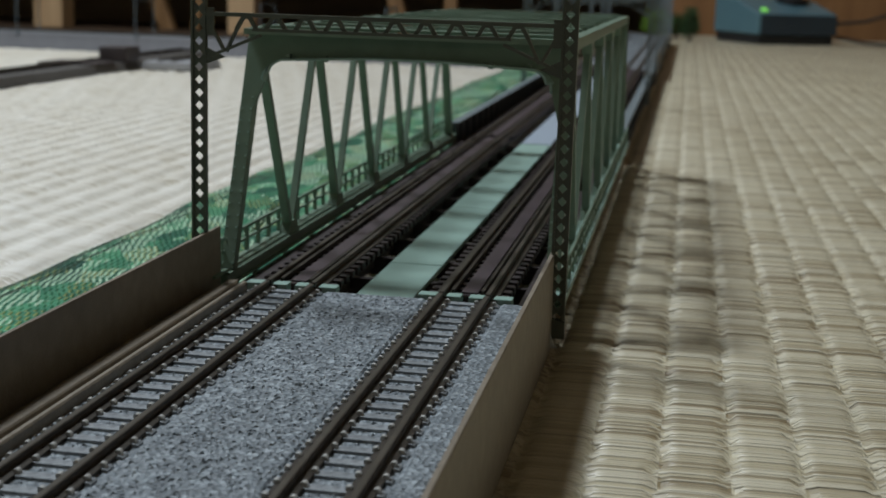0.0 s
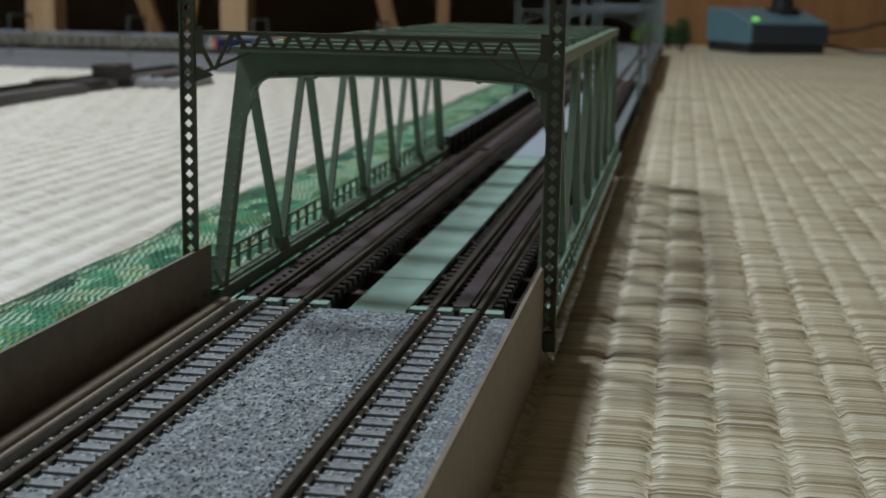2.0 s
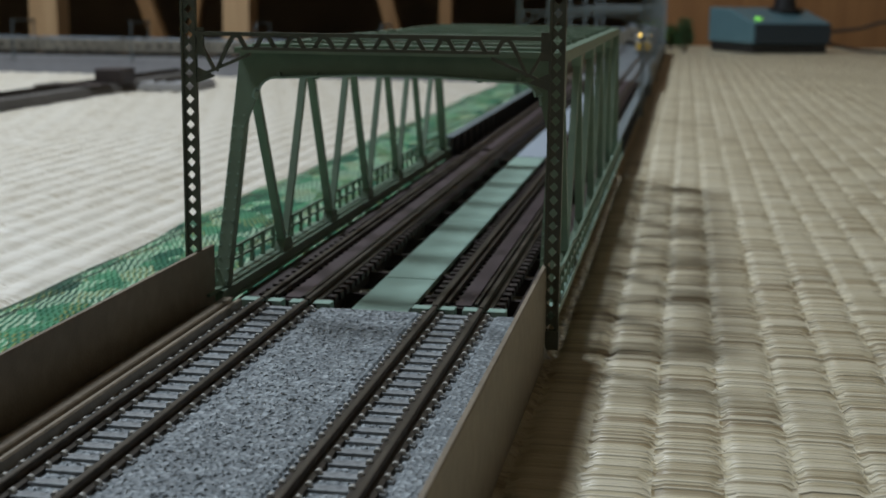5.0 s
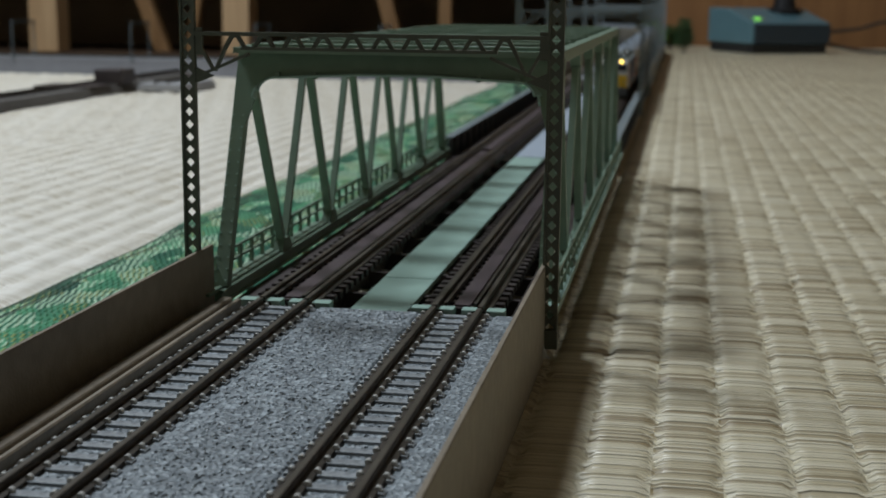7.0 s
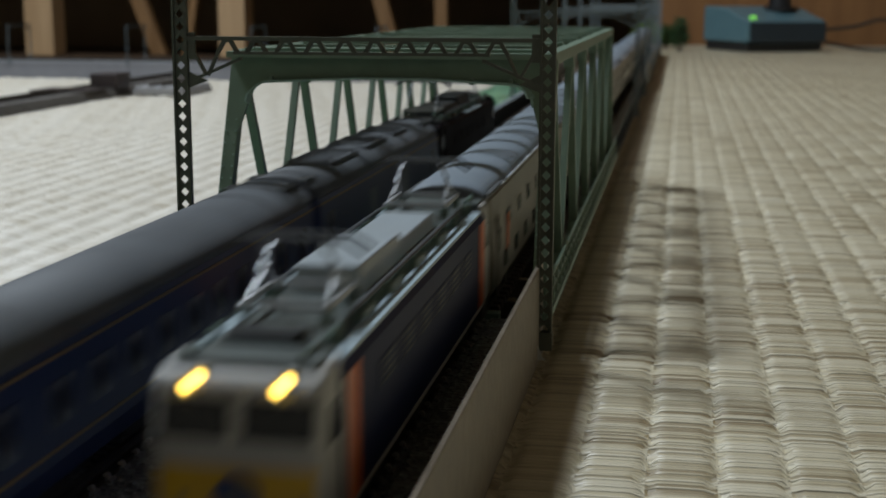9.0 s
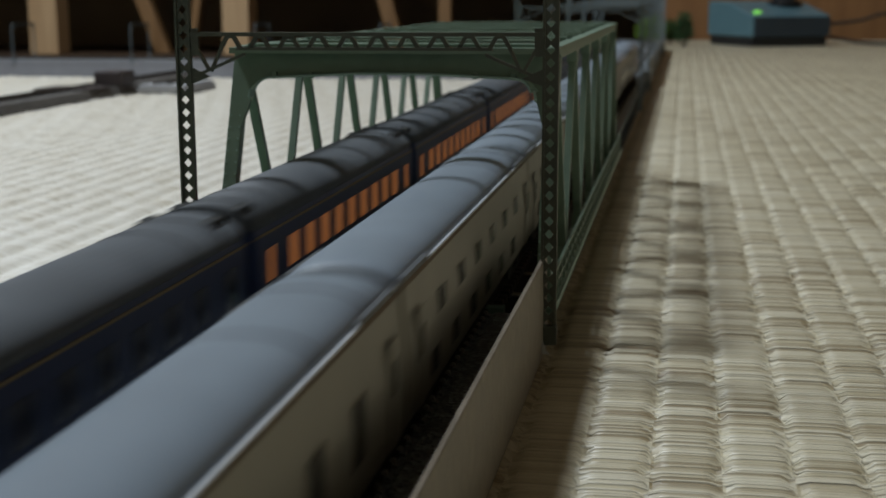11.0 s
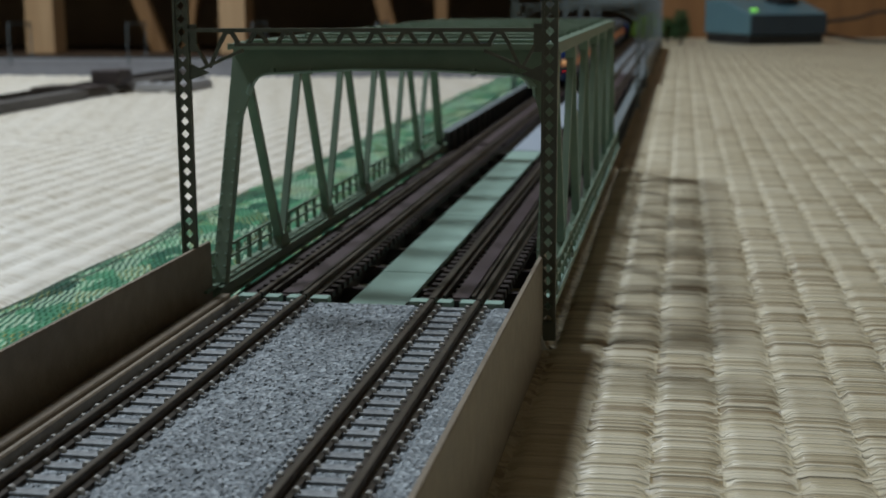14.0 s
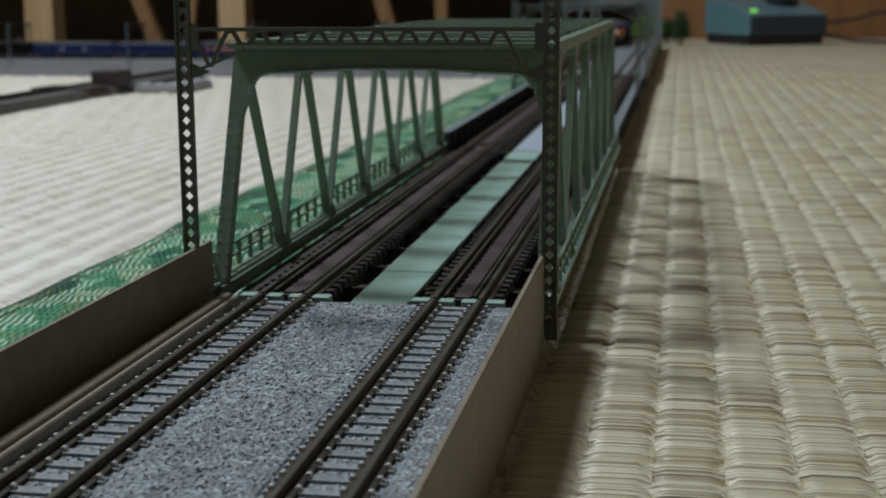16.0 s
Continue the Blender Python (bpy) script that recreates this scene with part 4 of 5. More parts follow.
def timber(name, label, category, a, b, w, d):
    bm = bmesh.new()
    beam(bm, a, b, w, d, (0, 1, 0))
    ob = new(name, mesh_of(name, bm, M_PILLAR, bevel=2.0))
    return tagged(ob, label, category, "timbers of the opening")


for x, w in ((-1064, 54), (-706, 48)):
    timber("timber_post", "pale square timber post at the dark opening", "post", (x, 2035, -29.8), (x, 2035, 625), w, 50)
for legs in (((-448, 28, -60), (-372, 24, 0)), ((-905, 27, -86), (-872, 16, 40))):
    tr = thing("wooden_trestle", "pale wooden trestle with slanting legs in the dark opening", "trestle", at(legs[0][0], 2220, -74.8), "trestles in the opening")
    for x, w, lean in legs:
        bm = bmesh.new()
        beam(bm, (x - legs[0][0], 0, 0), (x - legs[0][0] + lean * 2.2, 0, 500), w, 24, (0, 1, 0))
        part("leg", bm, M_TRESTLE, tr, bevel=2.0)
    bm = bmesh.new()
    box(bm, -190, 190, -60, 60, 500, 525)
    part("top_board", bm, M_PILLAR, tr, bevel=2.0)


# ---- trains: coaches and locomotives, origin at rail height in the middle of the vehicle, front towards +y ----
M_BLUE = mat("dark_blue_coach_paint", (0.005, 0.017, 0.076), 0.3, spec=0.35, vary=0.12, scale=80)
M_BLUEEND = mat("glossy_blue_coach_end", (0.006, 0.024, 0.105), 0.22, spec=0.6, vary=0.1, scale=80)
M_BLUEROOF = mat("dark_grey_roof", (0.098, 0.108, 0.118), 0.6, spec=0.3, vary=0.28, scale=90)
M_BLACK = mat("black_underframe", (0.010, 0.010, 0.010), 0.6, vary=0.3)
M_GOLD = mat("gold_stripe", (0.20, 0.14, 0.05), 0.4, vary=0.1)
M_LIT = mat("lit_curtained_window", (0.35, 0.16, 0.06), 0.35, vary=0.3, scale=160, emit=(1.0, 0.34, 0.10), power=0.15)
M_LITEND = mat("end_window_and_patch_glow", (0.30, 0.19, 0.11), 0.3, vary=0.3, scale=200, emit=(1.0, 0.45, 0.18), power=0.22)
M_DIMEND = mat("dim_end_window", (0.16, 0.12, 0.09), 0.15, vary=0.3, scale=200, emit=(1.0, 0.48, 0.25), power=0.035)
M_CABINLAMP = mat("warm_cabin_lamp", (0.8, 0.6, 0.3), 0.4, emit=(1.0, 0.62, 0.26), power=0.95)
M_DARKGLASS = mat("dark_window", (0.012, 0.014, 0.018), 0.12, vary=0.2)
M_SILVER = mat("warm_silver_coach_paint", (0.225, 0.205, 0.165), 0.38, metal=0.25, vary=0.24, scale=70, bump=0.00004, bscale=500)
M_SILVERROOF = mat("blue_grey_coach_roof", (0.205, 0.245, 0.285), 0.42, spec=0.5, bump=0.00005, bscale=900, vary=0.12, scale=140)
M_RIB = mat("dark_roof_seam", (0.07, 0.075, 0.08), 0.5, vary=0.15)
M_GUTTER = mat("bright_gutter", (0.55, 0.57, 0.60), 0.3, metal=0.3, vary=0.08)
M_WHITE = mat("silver_white_cab_paint", (0.44, 0.43, 0.40), 0.4, vary=0.1)
M_YELLOW = mat("yellow_cab_band", (0.62, 0.37, 0.015), 0.38, vary=0.1)
M_ORANGE = mat("orange_stripe", (0.80, 0.16, 0.02), 0.4, vary=0.1)
M_NAVY = mat("navy_locomotive_paint", (0.012, 0.020, 0.065), 0.5, spec=0.2, vary=0.12)
M_EMBLEM = mat("blue_emblem", (0.025, 0.04, 0.12), 0.3, vary=0.3)
M_HEADLAMP = mat("lit_headlamp", (1.0, 0.7, 0.2), 0.3, emit=(1.0, 0.62, 0.10), power=7.0)
M_TAILLAMP = mat("lit_tail_lamp", (0.6, 0.02, 0.02), 0.3, emit=(1.0, 0.01, 0.03), power=1.5)
M_CHROME = mat("bright_pantograph_metal", (0.48, 0.49, 0.50), 0.42, metal=0.9, vary=0.1)
M_ARM = mat("grey_pantograph_arm", (0.22, 0.23, 0.24), 0.4, metal=0.6, vary=0.12)
M_ROOFGREY = mat("light_grey_roof_box", (0.40, 0.45, 0.48), 0.3, vary=0.1)
M_ROOFDARK = mat("dark_roof_gear", (0.018, 0.02, 0.02), 0.5, spec=0.3, vary=0.2)
M_LOCOROOF = mat("grey_green_locomotive_roof", (0.085, 0.10, 0.095), 0.38, vary=0.4, scale=120)
M_INSUL = mat("green_grey_insulator", (0.11, 0.16, 0.13), 0.3, vary=0.2)
M_LEDGE = mat("pale_blue_grey_roof_ledge", (0.42, 0.52, 0.57), 0.35, vary=0.12)
M_SKIRT = mat("grey_skirt", (0.10, 0.10, 0.095), 0.5, vary=0.15)
M_BROWNLOCO = mat("dark_brown_locomotive_paint", (0.008, 0.005, 0.0065), 0.6, spec=0.06, vary=0.2)

WHEEL = bmesh.new()
tube(WHEEL, (-0.9, 0, 0), (0.9, 0, 0), 2.9, 20)
tube(WHEEL, (0.9, 0, 0), (1.3, 0, 0), 3.3, 20)
WHEEL_MESH = mesh_of("wheel", WHEEL, M_BLACK)


def bogie(parent, y, gap=7.0):
    bm = bmesh.new()
    for s in (-1, 1):
        box(bm, s * 7.4 - 0.8, s * 7.4 + 0.8, y - gap - 3, y + gap + 3, 2.6, 5.2)
        for e in (-1, 1):
            box(bm, s * 7.6 - 0.9, s * 7.6 + 0.9, y + e * gap - 1.6, y + e * gap + 1.6, 1.2, 4.2)
    box(bm, -6.8, 6.8, y - 2.5, y + 2.5, 3.2, 5.4)
    b = part("bogie", bm, M_BLACK, parent)
    for e in (-1, 1):
        for s in (-1, 1):
            w = piece("wheel", WHEEL_MESH, b, s * 4.7, y + e * gap, 3.0, 0 if s < 0 else 180)


def arc_roof(bm, hw, z0, z1, y0, y1, n=14, power=2.4):
    """A rounded roof shell, closed below."""
    pts = []
    for k in range(n + 1):
        a = math.pi * k / n
        c, s = math.cos(a), math.sin(a)
        pts.append((hw * math.copysign(abs(c) ** (2 / power), c), z0 + (z1 - z0) * abs(s) ** (2 / power)))
    prism(bm, pts, y0, y1)


def dome_roof(bm, hw, z0, z1, L, n=18, power=2.15):
    """A rounded roof whose ends come down in a shallow dome."""
    rings = []
    for y, k, q in ((-L, 0.62, 0.95), (-L + 1.2, 0.80, 0.98), (-L + 3.5, 0.94, 1.0), (-L + 8, 1.0, 1.0), (L - 8, 1.0, 1.0), (L - 3.5, 0.94, 1.0), (L - 1.2, 0.80, 0.98), (L, 0.62, 0.95)):
        ring = []
        for i in range(n + 1):
            a = math.pi * i / n
            c, t = math.cos(a), math.sin(a)
            ring.append(bm.verts.new((q * hw * math.copysign(abs(c) ** (2 / power), c), y, z0 + k * (z1 - z0) * abs(t) ** (2 / power))))
        rings.append(ring)
    for a, b in zip(rings, rings[1:]):
        for i in range(n):
            bm.faces.new((a[i], a[i + 1], b[i + 1], b[i]))
        bm.faces.new((a[0], b[0], b[n], a[n]))
    bm.faces.new(rings[0])
    bm.faces.new(rings[-1][::-1])


def window_mesh(w, h, material, name="window"):
    bm = bmesh.new()
    box(bm, -0.12, 0.12, -w / 2, w / 2, -h / 2, h / 2)
    return mesh_of(name, bm, material, bevel=0.1)


W_LIT = window_mesh(5.0, 5.8, M_LIT)
W_DARKB = window_mesh(4.6, 5.8, M_DARKGLASS)
W_PALE = window_mesh(6.0, 6.4, M_MASTFAR)
W_SLIM = window_mesh(4.6, 7.6, M_DARKGLASS)
W_SLIMUP = window_mesh(4.8, 3.4, M_DARKGLASS)
W_LITS = window_mesh(2.8, 6.0, M_LIT)
W_DARKS = window_mesh(4.4, 6.8, M_DARKGLASS)


def blue_coach(lit, label, power_car=False, tail=False):
    c = thing("blue_coach", label, "model coach", None, "coaches of the blue train")
    L = 66.4 if tail else 69.6
    bm = bmesh.new()
    prism(bm, [(-9.2, 5.2), (9.2, 5.2), (9.6, 8), (9.6, 20.6), (9.1, 22.2), (-9.1, 22.2), (-9.6, 20.6), (-9.6, 8)], -L, L)
    part("body", bm, M_BLUE, c, bevel=0.3)
    bm = bmesh.new()
    arc_roof(bm, 9.2, 22.0, 26.5, -L + 0.6, L - 0.6, 20, 2.0)
    roof = part("roof", bm, M_BLUEROOF, c)
    for p in roof.data.polygons:
        p.use_smooth = abs(p.normal.y) < 0.5
    for y in (-L + 9.5, -L + 22, L - 22, L - 9.5):
        bm = bmesh.new()
        arc_roof(bm, 9.26, 22.0, 26.66, y - 0.55, y + 0.55, 20, 2.0)
        part("roof_seam", bm, M_RIB, roof)
    for e in (-1, 1):
        for s in (-1, 1):
            bm = bmesh.new()
            box(bm, s * 5.2 - 1.5, s * 5.2 + 1.5, e * (L - 5) - 3.2, e * (L - 5) + 3.2, 24.2, 26.0)
            part("roof_vent", bm, M_ROOFDARK, roof, bevel=0.4)
    if power_car:
        for y, w in ((-30, 13), (4, 12), (34, 9)):
            bm = bmesh.new()
            box(bm, -5.5, 5.5, y - w, y + w, 25.2, 26.7)
            part("roof_grille", bm, M_BLUEROOF, roof, "grey generator grille on the roof", bevel=0.6)
            for k in range(5):
                bm = bmesh.new()
                box(bm, -4.8, 4.8, y - w + 2 + k * (2 * w - 4) / 4 - 0.5, y - w + 2 + k * (2 * w - 4) / 4 + 0.5, 26.6, 27.0)
                part("grille_slat", bm, M_RIB, roof)
    for z in (9.6, 20.9):
        for s in (-1, 1):
            bm = bmesh.new()
            x = s * 9.62
            box(bm, x - 0.06, x + 0.06, -L + 0.5, L - 0.5, z - 0.24, z + 0.24)
            part("gold_stripe", bm, M_GOLD, c, "thin gold stripe")
    n = 9 if not power_car else 2
    for s in (-1, 1):
        for i in range(n):
            y = (i - (n - 1) / 2) * 11.5
            piece("window", W_LIT if lit else W_PALE if power_car else W_DARKB, c, s * 9.62, y * (3.4 if power_car else 1.0), 14.6 if power_car else 15.2)
        for y in (-L + 9, L - 9):
            piece("door_window", W_LITS if lit and not power_car else W_DARKS, c, s * 9.62, y, 15.0)
    bm = bmesh.new()
    box(bm, -7.5, 7.5, -24, 24, 2.2, 5.3)
    part("underframe", bm, M_BLACK, c, bevel=0.4)
    bogie(c, -49), bogie(c, 49)
    for e in (-1, 1):
        if tail and e < 0:
            continue
        bm = bmesh.new()
        box(bm, -4.2, 4.2, min(e * (L - 0.2), e * (L + 2.6)), max(e * (L - 0.2), e * (L + 2.6)), 6, 23)
        part("gangway", bm, M_BLACK, c, "black gangway bellows", bevel=0.4)
    if tail:
        # rounded end with three windows, a gangway frame and lamps
        bm = bmesh.new()
        pts = []
        for k in range(13):
            a = math.pi * (k / 12)
            pts.append((9.3 * math.cos(a), -L - 4.2 * math.sin(a) ** 0.7))
        base = [bm.verts.new((x, y, 5.2)) for x, y in pts]
        top = [bm.verts.new((x, y, 20.6)) for x, y in pts]
        dome = [bm.verts.new((x * 0.93, y * 0.6 - L * 0.4 + 0.4, 24.0)) for x, y in pts]
        for a, b in ((base, top), (top, dome)):
            for i in range(12):
                bm.faces.new((a[i], a[i + 1], b[i + 1], b[i]))
        bm.faces.new(dome)
        bm.faces.new(base[::-1])
        bm.faces.new((base[0], top[0], dome[0], dome[-1], top[-1], base[-1]))
        end = part("rounded_end", bm, M_BLUEEND, c, "glossy blue rounded coach end", bevel=0.9, smooth=True)
        for x, w in ((-6.0, 3.9), (6.0, 3.9), (0, 3.7)):
            bm = bmesh.new()
            y = -L - (4.45 if x == 0 else 3.75)
            box(bm, x - w / 2, x + w / 2, y - 0.5, y + 0.6, 14.4, 18.6)
            wd = part("end_window", bm, M_LITEND if x > 0 else M_DIMEND, end, "warmly lit end window" if x > 0 else "dimly lit end window", bevel=0.3)
            if x:
                wd.matrix_basis = Matrix.Translation((x * MM, y * MM, 0)) @ pose(0, 0, 0, 0, 0, 9 if x > 0 else -9) @ Matrix.Translation((-x * MM, -y * MM, 0))
        bm = bmesh.new()
        y = -L - 3.95
        box(bm, 4.7, 6.9, y - 0.45, y, 17.1, 18.0)
        part("cabin_lamp", bm, M_CABINLAMP, end, "bright cabin lamp seen in the end window", bevel=0.2)
        bm = bmesh.new()
        y = -L - 4.9
        for s in (-1, 1):
            box(bm, s * 3.1 - 0.22, s * 3.1 + 0.22, y - 0.4, y + 0.8, 5.8, 19.6)
        for z in (6.0, 12.6):
            box(bm, -3.3, 3.3, y - 0.4, y + 0.8, z - 0.22, z + 0.22)
        box(bm, -2.4, 2.4, y - 0.4, y + 0.8, 20.3, 20.7)
        for s in (-1, 1):
            beam(bm, (s * 3.1, y + 0.2, 19.5), (s * 2.3, y + 0.2, 20.5), 1.2, 0.44, (0, 1, 0))
        part("gangway_frame", bm, M_SKIRT, end, bevel=0.15)
        bm = bmesh.new()
        box(bm, -1.8, 1.8, y - 0.1, y + 0.5, 9.8, 11.8)
        part("train_sign", bm, M_DIMEND, end, "small lit sign below the middle window", bevel=0.2)
        bm = bmesh.new()
        for z in (11.5, 12.6):
            box(bm, -9.0, -3.6, y + 0.75, y + 1.3, z - 0.2, z + 0.2)
            box(bm, 3.6, 9.0, y + 0.75, y + 1.3, z - 0.2, z + 0.2)
        part("gold_band", bm, M_GOLD, end)
        for s in (-1, 1):
            bm = bmesh.new()
            tube(bm, (s * 6.2, -L - 2.6, 10.8), (s * 6.2, -L - 4.3, 10.8), 0.45, 14)
            part("tail_lamp", bm, M_TAILLAMP, end, "glowing red tail lamp")
    return c


def silver_coach(double, label):
    c = thing("silver_coach", label, "model coach", None, "coaches of the silver train")
    L = 72.6
    bm = bmesh.new()
    prism(bm, [(-9.0, 4.4), (9.0, 4.4), (9.55, 8), (9.5, 15), (8.75, 23.6), (8.3, 24.2), (-8.3, 24.2), (-8.75, 23.6), (-9.5, 15), (-9.55, 8)], -L, L)
    part("body", bm, M_SILVER, c, bevel=0.3)
    bm = bmesh.new()
    dome_roof(bm, 7.9, 23.8, 27.3, L - 0.3)
    roof = part("roof", bm, M_SILVERROOF, c)
    for p in roof.data.polygons:
        p.use_smooth = abs(p.normal.y) < 0.5
    for y in (-L + 14, -L + 37):
        bm = bmesh.new()
        arc_roof(bm, 7.98, 23.8, 27.38, y - 0.4, y + 0.4, 18, 2.15)
        part("roof_seam", bm, M_RIB, roof)
    # Dark rings at both roof ends put the coach gaps' shade into colour.
    for e in (-1, 1):
        bm = bmesh.new()
        arc_roof(bm, 7.75, 23.7, 26.5, min(e * (L - 0.5), e * (L + 0.75)), max(e * (L - 0.5), e * (L + 0.75)), 18, 2.15)
        part("roof_gap_shade", bm, M_RIB, roof, "dark ring at the roof end, painted shade of the gap")
    for s in (-1, 1):
        bm = bmesh.new()
        box(bm, s * 8.3 - 0.3, s * 8.3 + 0.3, -L + 22, L - 22, 24.1, 24.5)
        part("gutter", bm, M_GUTTER, roof, "bright gutter ledge", bevel=0.12)
        for e in (-1, 1):
            bm = bmesh.new()
            box(bm, s * 7.95 - 0.5, s * 7.95 + 0.5, min(e * (L - 21), e * (L - 1)), max(e * (L - 21), e * (L - 1)), 24.1, 24.9)
            part("end_ledge", bm, M_RIB, roof)
        n = 6
        for i in range(n):
            y = (i - (n - 1) / 2) * 18.5
            if double:
                piece("upper_window", W_SLIMUP, c, s * 9.42, y, 17.0)
                piece("lower_window", W_SLIMUP, c, s * 9.72, y + 7.0, 9.2)
            else:
                piece("window", W_SLIM, c, s * 9.56, y, 13.4)
        for e in (-1, 1):
            bm = bmesh.new()
            x = s * 9.72
            box(bm, x - 0.1, x + 0.1, e * (L - 8) - 2.4, e * (L - 8) + 2.4, 5.4, 19.6)
            door = part("door", bm, M_SILVER, c, "silver side door", bevel=0.1)
            bm = bmesh.new()
            x = s * 9.84
            box(bm, x - 0.06, x + 0.06, e * (L - 8) - 1.0, e * (L - 8) + 1.0, 12.5, 17.0)
            part("door_window", bm, M_DARKGLASS, door)
    bm = bmesh.new()
    box(bm, -8.0, 8.0, -30, 30, 2.0, 4.6)
    part("underframe", bm, M_BLACK, c, bevel=0.4)
    bogie(c, -51), bogie(c, 51)
    for e in (-1, 1):
        bm = bmesh.new()
        box(bm, -4.2, 4.2, min(e * (L - 0.2), e * (L + 1.6)), max(e * (L - 0.2), e * (L + 1.6)), 6, 22)
        part("gangway", bm, M_BLACK, c, "black gangway bellows", bevel=0.4)
    return c


def pantograph(parent, y, up):
    bm = bmesh.new()
    z0 = 27.4
    for yy in (-6, 6):
        box(bm, -5.4, 5.4, y + yy - 0.4, y + yy + 0.4, z0 - 0.4, z0 + 0.4)
    for s in (-1, 1):
        box(bm, s * 5.2 - 0.3, s * 5.2 + 0.3, y - 6.3, y + 6.3, z0 - 0.35, z0 + 0.35)
    p = part("pantograph", bm, M_CHROME, parent, "bright metal pantograph")
    for s in (-1, 1):
        for e in (-1, 1):
            bm = bmesh.new()
            beam(bm, (s * 5.0, y + e * 6, z0), (s * 4.4, y - e * 1.5, z0 + up * 0.5), 0.3, 0.36)
            part("lower_arm", bm, M_CHROME, p)
            bm = bmesh.new()
            beam(bm, (s * 4.4, y - e * 1.5, z0 + up * 0.5), (s * 3.6, y + e * 3, z0 + up), 0.32, 0.4)
            part("upper_arm", bm, M_ARM, p, "thin grey upper arm")
    bm = bmesh.new()
    for yy in (-2.4, 2.4):
        box(bm, -6.4, 6.4, y + yy - 0.4, y + yy + 0.4, z0 + up, z0 + up + 0.45)
        for s in (-1, 1):
            beam(bm, (s * 6.3, y + yy, z0 + up + 0.2), (s * 8.8, y + yy, z0 + up - 1.3), 0.45, 0.4, (0, 1, 0))
    part("pan_head", bm, M_RIB, p)
    for sx in (-1, 1):
        for yy in (-6, 6):
            bm = bmesh.new()
            for k in range(3):
                tube(bm, (sx * 5.0, y + yy, 25.4 + 0.6 * k), (sx * 5.0, y + yy, 25.9 + 0.6 * k), 0.95, 10, 0.6)
            part("insulator", bm, M_INSUL, p)


